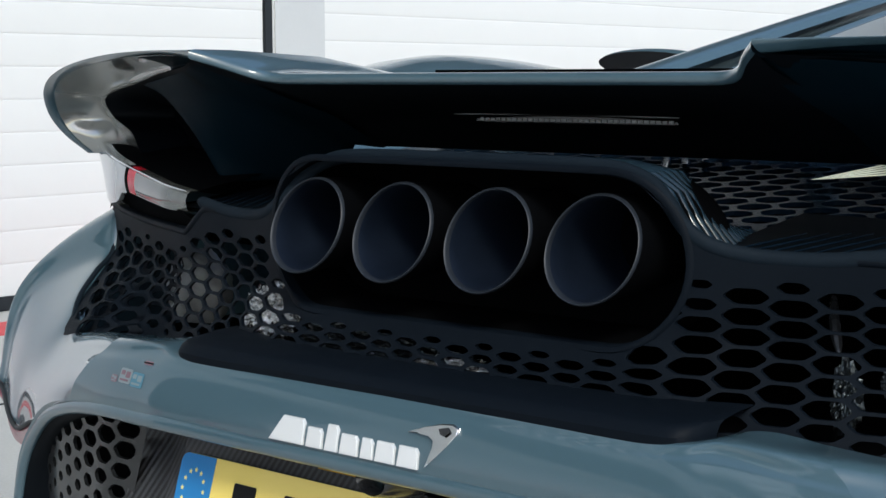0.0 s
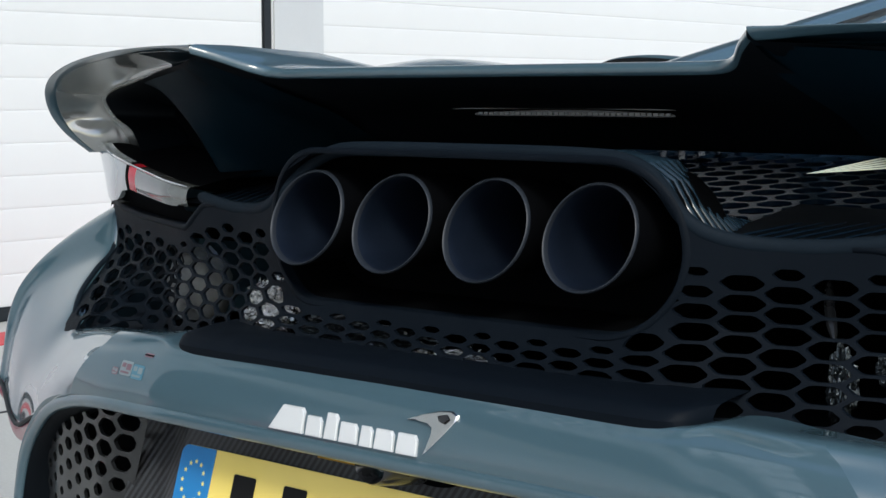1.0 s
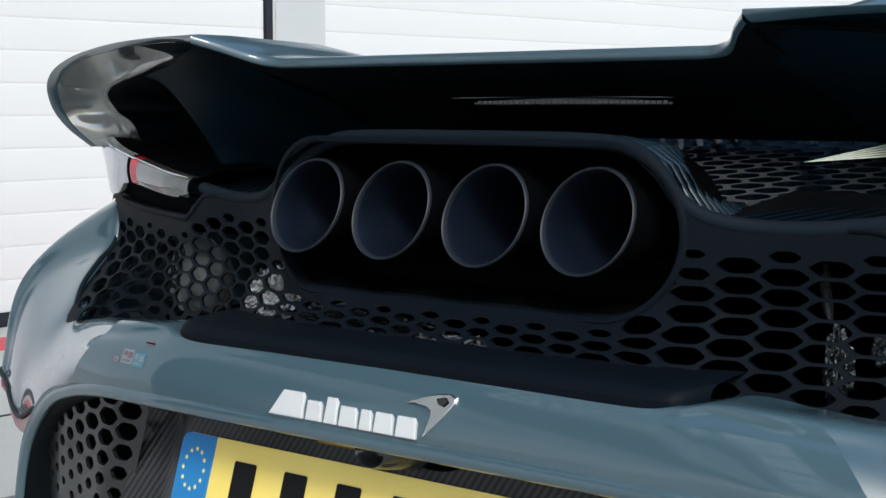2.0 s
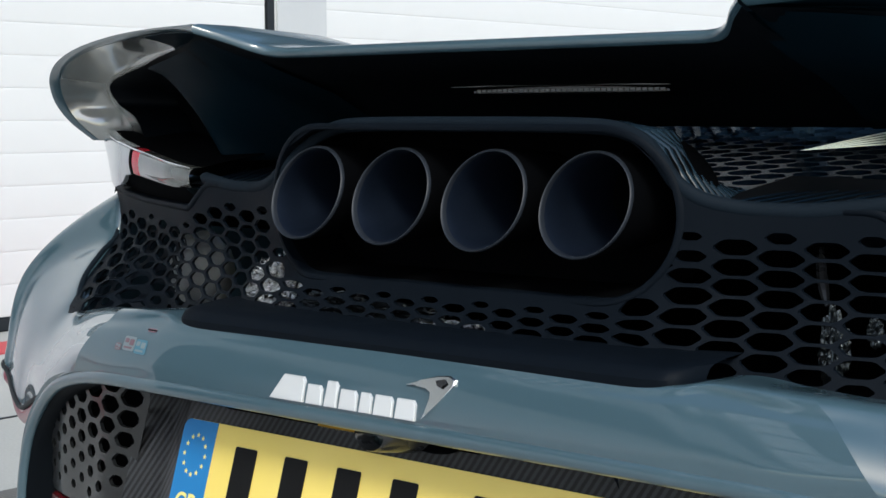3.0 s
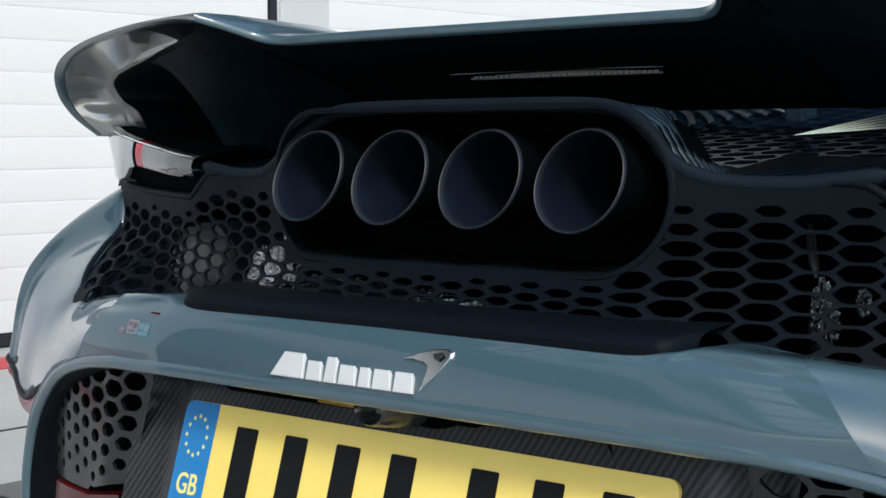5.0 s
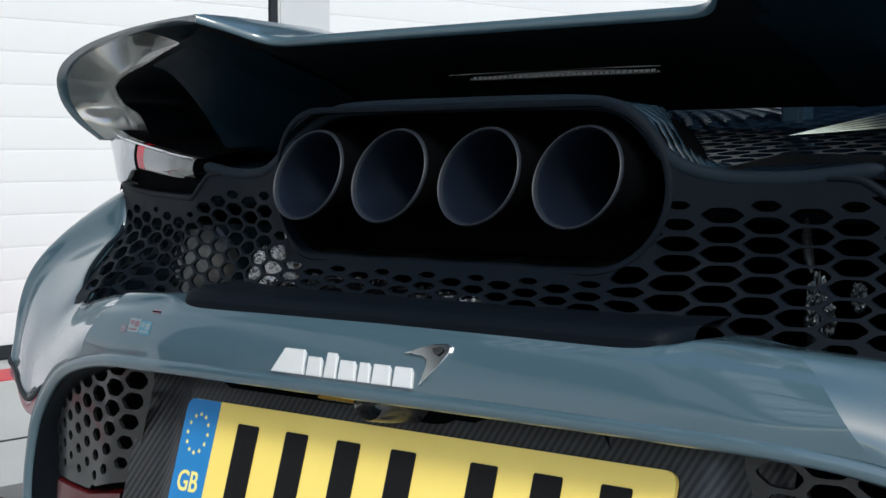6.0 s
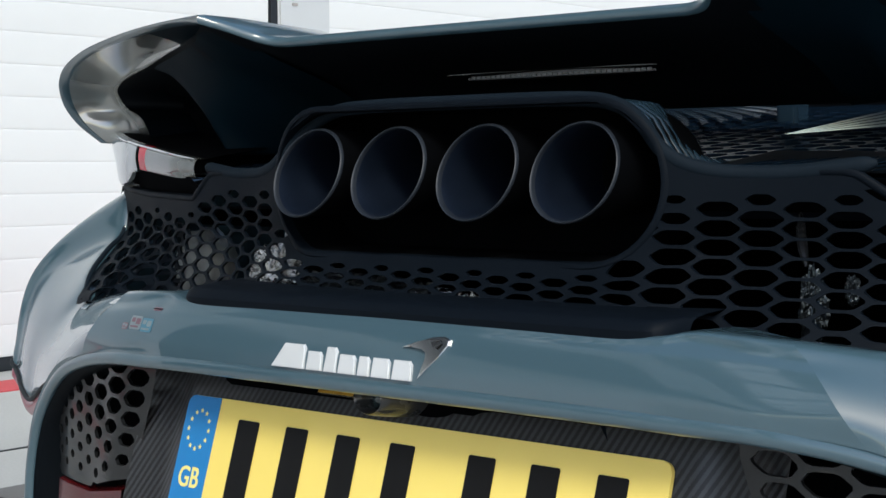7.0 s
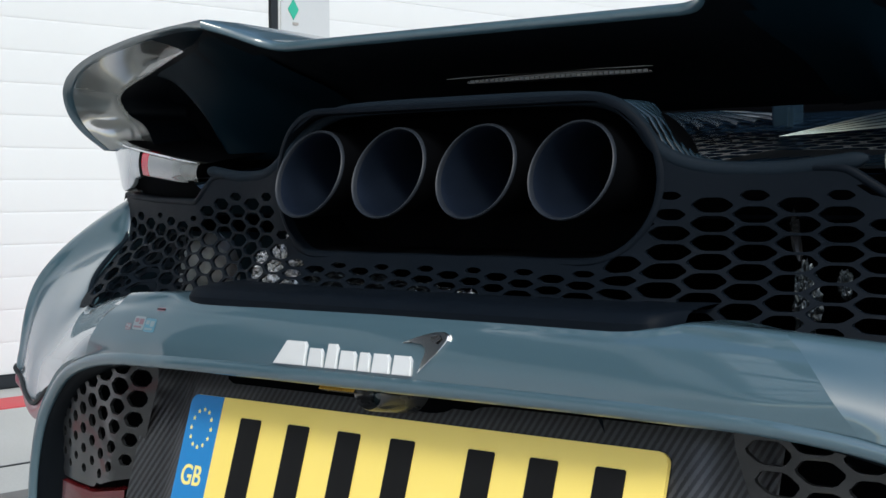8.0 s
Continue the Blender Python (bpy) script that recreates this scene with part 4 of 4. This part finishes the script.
                z0, z1 = .836 + .017 * f, .8362 + .056 * f
                a, b = z0 + (z1 - z0) * lo, z0 + (z1 - z0) * hi
                rows.append([(sx * x, y + .05 * (c - z0), c) for c in (a, (a + b) / 2, b)])
            o = part("deck_gleam_strip" if panel is None else "panel_rib", sheet(rows, flip=sx < 0), DECK_GLEAM, panel or car, "pale ribbed strips added for a reflection on the deck side" if panel is None else "")
            panel = panel or o
    part("wing_post", box(bmesh.new(), (.060, .50, .80), (.084, .53, .93), .004), LOUVRE, car, "dark blue post under the wing")


LOUVRE = material("louvre_blue_black", (0.012, 0.026, 0.040), 0.25, coat=0.6, spec=0.4, stain=0.1)
# Pale metal chosen to stand for the sky mirrored in the deck side.
DECK_GLEAM = material("deck_gleam", (0.68, 0.83, 0.86), 0.20, metal=0.7, coat=0.5, stain=0.15, stain_scale=30)
DECK = material("deck_gloss_black", (0.0036, 0.0095, 0.0180), 0.22, coat=0.0, spec=0.04, stain=0.1)


def build_inside():
    """What shows through the grille: heat shields, a canister and a crinkled hose."""
    # black boxes put the darkness of the bay into their colour
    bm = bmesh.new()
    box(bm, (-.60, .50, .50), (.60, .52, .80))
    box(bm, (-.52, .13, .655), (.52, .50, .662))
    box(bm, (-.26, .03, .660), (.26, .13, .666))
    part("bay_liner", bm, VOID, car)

    def crumpled(name, centre, size, mat, label, seed, amp, fine=.5):
        bm = bmesh.new()
        bmesh.ops.create_icosphere(bm, subdivisions=5, radius=1)
        for v in bm.verts:
            n = noise.noise(v.co * 2.2 + Vector((seed, 0, 0))) + .6 * noise.noise(v.co * 5 + Vector((0, seed, 0))) + fine * noise.noise(v.co * 12 + Vector((0, 0, seed)))
            v.co = Vector((v.co.x * size[0], v.co.y * size[1], v.co.z * size[2])) * (1 + amp * n) + Vector(centre)
        part(name, bm, mat, car, label, angle=25)
    crumpled("canister", (-.512, .232, .698), (.038, .034, .042), CAN, "dull grey round canister behind the grille", 1.0, .10, 0)
    crumpled("heat_shield", (-.285, .128, .705), (.030, .020, .026), FOIL, "crumpled bright foil heat shield", 2.0, .3)
    crumpled("heat_shield", (-.235, .115, .735), (.016, .014, .016), FOIL, "crumpled bright foil heat shield", 4.0, .3)
    crumpled("heat_shield", (-.08, .075, .695), (.06, .02, .014), FOIL_DARK, "crumpled foil heat shield", 5.0, .3)
    crumpled("heat_shield", (-.02, .07, .69), (.05, .02, .014), FOIL, "crumpled bright foil heat shield", 7.0, .3)
    crumpled("foil_hose", (.300, .120, .704), (.0095, .010, .026), FOIL_DARK, "crinkled foil hose behind the grille", 9.0, .35)
    crumpled("foil_hose", (.328, .127, .716), (.005, .006, .010), FOIL_DARK, "crinkled foil hose behind the grille", 11.0, .35)
    crumpled("heat_shield", (-.15, .085, .7005), (.045, .02, .012), FOIL_DARK, "crumpled foil heat shield", 13.0, .3)
    crumpled("heat_shield", (-.178, .094, .727), (.026, .010, .008), FOIL_DARK, "crumpled foil heat shield behind the exhausts", 15.0, .3)
    cells = [-.590 + .0235 * k for k in range(7)]
    screen = honeycomb(cells, .655, .735, .0135, lambda u, v, w: (u, grille_y(u, v) + .024 + w, v), lambda u, v: .70, lambda u, v: (u, v), .002)
    part("inner_screen", screen, SATIN, car, "second honeycomb screen behind the grille", angle=40)
    path = [(.276, .145, .772), (.282, .136, .752), (.290, .128, .732)]
    part("bracket", tube(spline(path, 8), .004, .004, 8), GUNMETAL, car, "grey metal bracket behind the grille")


FOIL_DARK = material("crinkled_foil", (0.085, 0.10, 0.11), 0.3, metal=1.0, stain=0.3, stain_scale=60, bump=1.0, bump_scale=140)


def build_upper():
    """Haunches, cabin and mirrors, seen over the wing."""
    for s in (1, -1):
        rows = []
        for k in range(25):
            f = k / 24
            y = .50 + 1.5 * f
            top = .82 + .138 * math.exp(-((y - .90) / .36) ** 2) if y < .9 else .86 + .098 * math.exp(-((y - .90) / .60) ** 2)
            rows.append([(s * .50, y, .80), (s * .58, y, top - .06), (s * .68, y, top - .008), (s * .76, y, top), (s * .84, y, top - .02), (s * .92, y, top - .10), (s * .965, y, .70), (s * .95, y, .45)])
        rows = [spline(r, 29) for r in rows]
        part("haunch", sheet(rows, flip=s < 0), PAINT, car, "blue-grey haunch over the rear wheel", angle=60)
        rows = []
        for f in np.linspace(0, 1, 14):
            y = 1.02 + 1.05 * f
            zt = .915 + .225 * f - .010 * f * f
            x = .555 - .10 * f
            rows.append([(s * (x + .05), y, .80), (s * (x + .03), y, zt - .035), (s * (x + .012), y, zt - .006), (s * x, y, zt), (s * (x - .025), y, zt - .004), (s * (x - .035), y, zt - .016)])
        part("roof_pillar", sheet([spline(r, 17) for r in rows], flip=s < 0), PAINT, car, "blue-grey roof pillar", angle=60)
        # door mirror
        mirror = tagged(new("door_mirror"), "blue-grey door mirror with dark glass", "")
        mirror.parent = car
        bm = bmesh.new()
        bmesh.ops.create_uvsphere(bm, u_segments=24, v_segments=14, radius=1)
        for v in bm.verts:
            q = v.co.copy()
            v.co = Vector((s * (.80 + .14 * q.x), 1.60 + (.06 if q.y > 0 else .02) * q.y, .948 + .030 * q.z + .006 * q.x))
        part("mirror_housing", bm, PAINT, mirror)
        bm = bmesh.new()
        bmesh.ops.create_circle(bm, cap_ends=True, segments=28, radius=1)
        for v in bm.verts:
            v.co = Vector((s * (.80 + .122 * v.co.x), 1.572, .948 + .0245 * v.co.y + .006 * v.co.x))
        part("mirror_glass", bm, GLOSS_BLACK, mirror, "dark mirror glass")
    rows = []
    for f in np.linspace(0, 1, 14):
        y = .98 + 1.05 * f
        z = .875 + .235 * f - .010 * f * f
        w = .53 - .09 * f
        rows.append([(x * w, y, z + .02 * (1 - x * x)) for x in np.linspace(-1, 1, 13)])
    part("rear_window", sheet(rows), WINDOW, car, "tinted glass over the engine bay, lightened for its reflections", angle=60)
    rows = []
    for f in np.linspace(0, 1, 12):
        y = 2.03 + 1.5 * f
        z = 1.12 + .03 * math.sin(math.pi * f) - .22 * f ** 3
        rows.append([(x * .45, y, z + .03 * (1 - x * x)) for x in np.linspace(-1, 1, 13)])
    part("roof", sheet(rows), PAINT, car, "blue-grey roof", angle=60)
    rows = []
    for f in np.linspace(0, 1, 8):
        y = 3.4 + .9 * f
        rows.append([(x * .93, y, .82 - .25 * f - .08 * x * x) for x in np.linspace(-1, 1, 11)])
    part("bonnet", sheet(rows), PAINT, car, "blue-grey bonnet", angle=60)
    # flanks and floor close the body
    for s in (1, -1):
        rows = [[(s * .97, y, .18), (s * .975, y, .45), (s * .955, y, .70), (s * .90, y, .82)] for y in (.6, 1.4, 2.4, 3.4, 4.2)]
        part("flank", sheet(rows, flip=s < 0), PAINT, car, "blue-grey body side", angle=60)
    part("floor_pan", box(bmesh.new(), (-.93, .12, .14), (.93, 4.3, .18)), VOID, car)
    part("diffuser", box(bmesh.new(), (-.80, .10, .18), (.80, .30, .42), .01), CARBON, car, "carbon-fibre rear diffuser")
    # wheels carry the car
    for s in (1, -1):
        for y in (.92, 3.59):
            n = 40
            w = tagged(new("wheel"), "dark alloy wheel with black tyre", "")
            w.parent = car
            prof = [(.60, .22), (.60, .31), (.64, .335), (.74, .342), (.84, .342), (.93, .335), (.955, .31), (.955, .25)]
            rows = [[(s * x, y + r * math.cos(2 * math.pi * k / n), .342 + r * math.sin(2 * math.pi * k / n)) for k in range(n)] for x, r in prof]
            part("tyre", sheet(rows, close=True), RUBBER, w)
            rows = [[(s * x, y + r * math.cos(2 * math.pi * k / n), .342 + r * math.sin(2 * math.pi * k / n)) for k in range(n)] for x, r in ((.955, .25), (.93, .245), (.90, .20), (.91, .06), (.93, .02))]
            part("rim", sheet(rows, close=True), GUNMETAL, w)


def build_reflection_patches(bumper):
    # small patches on the bumper's shoulder, painted to stand for a reflection
    bpy.context.view_layer.update()

    def face(u, v, w):
        hit, p, n, _ = bumper.ray_cast(Vector((u, -.3, v)), Vector((0, 1, 0)))
        return p + n * (.0004 + w) if hit else Vector((u, -.02, v))
    for u, v, w, h, m, ink in ((-.306, .6655, .019, .012, REFLECTED_GREY, REFLECTED_RED), (-.287, .6645, .018, .012, REFLECTED_BLUE, REFLECTED_GREY), (-.323, .6615, .010, .006, REFLECTED_RED, REFLECTED_GREY), (-.280, .6790, .014, .003, REFLECTED_RED, REFLECTED_GREY)):
        o = part("reflection_patch", prism([(u + a, v + b) for a, b in round_rect(w, h, .002, 3)], .0001, face), m, bumper, "small coloured patch painted as a reflection in the bumper")
        for du, dv, bw, bh in ((-.24, .2, .3, .3), (.2, .12, .36, .42), (-.05, -.28, .7, .14)):
            if h > .005:
                part("reflection_bar", prism([(u + du * w + a, v + dv * h + b) for a, b in round_rect(bw * w, bh * h, .0006, 2)], .0003, face), ink, o)


build_setting()
build_upper_storey()
build_grille()
build_trim()
build_tray()
bumper = build_bumper()
build_fenders()
build_wing()
build_tips()
build_plate()
build_lower()
build_badge()
build_lamps()
build_deck()
build_inside()
build_upper()
build_reflection_patches(bumper)
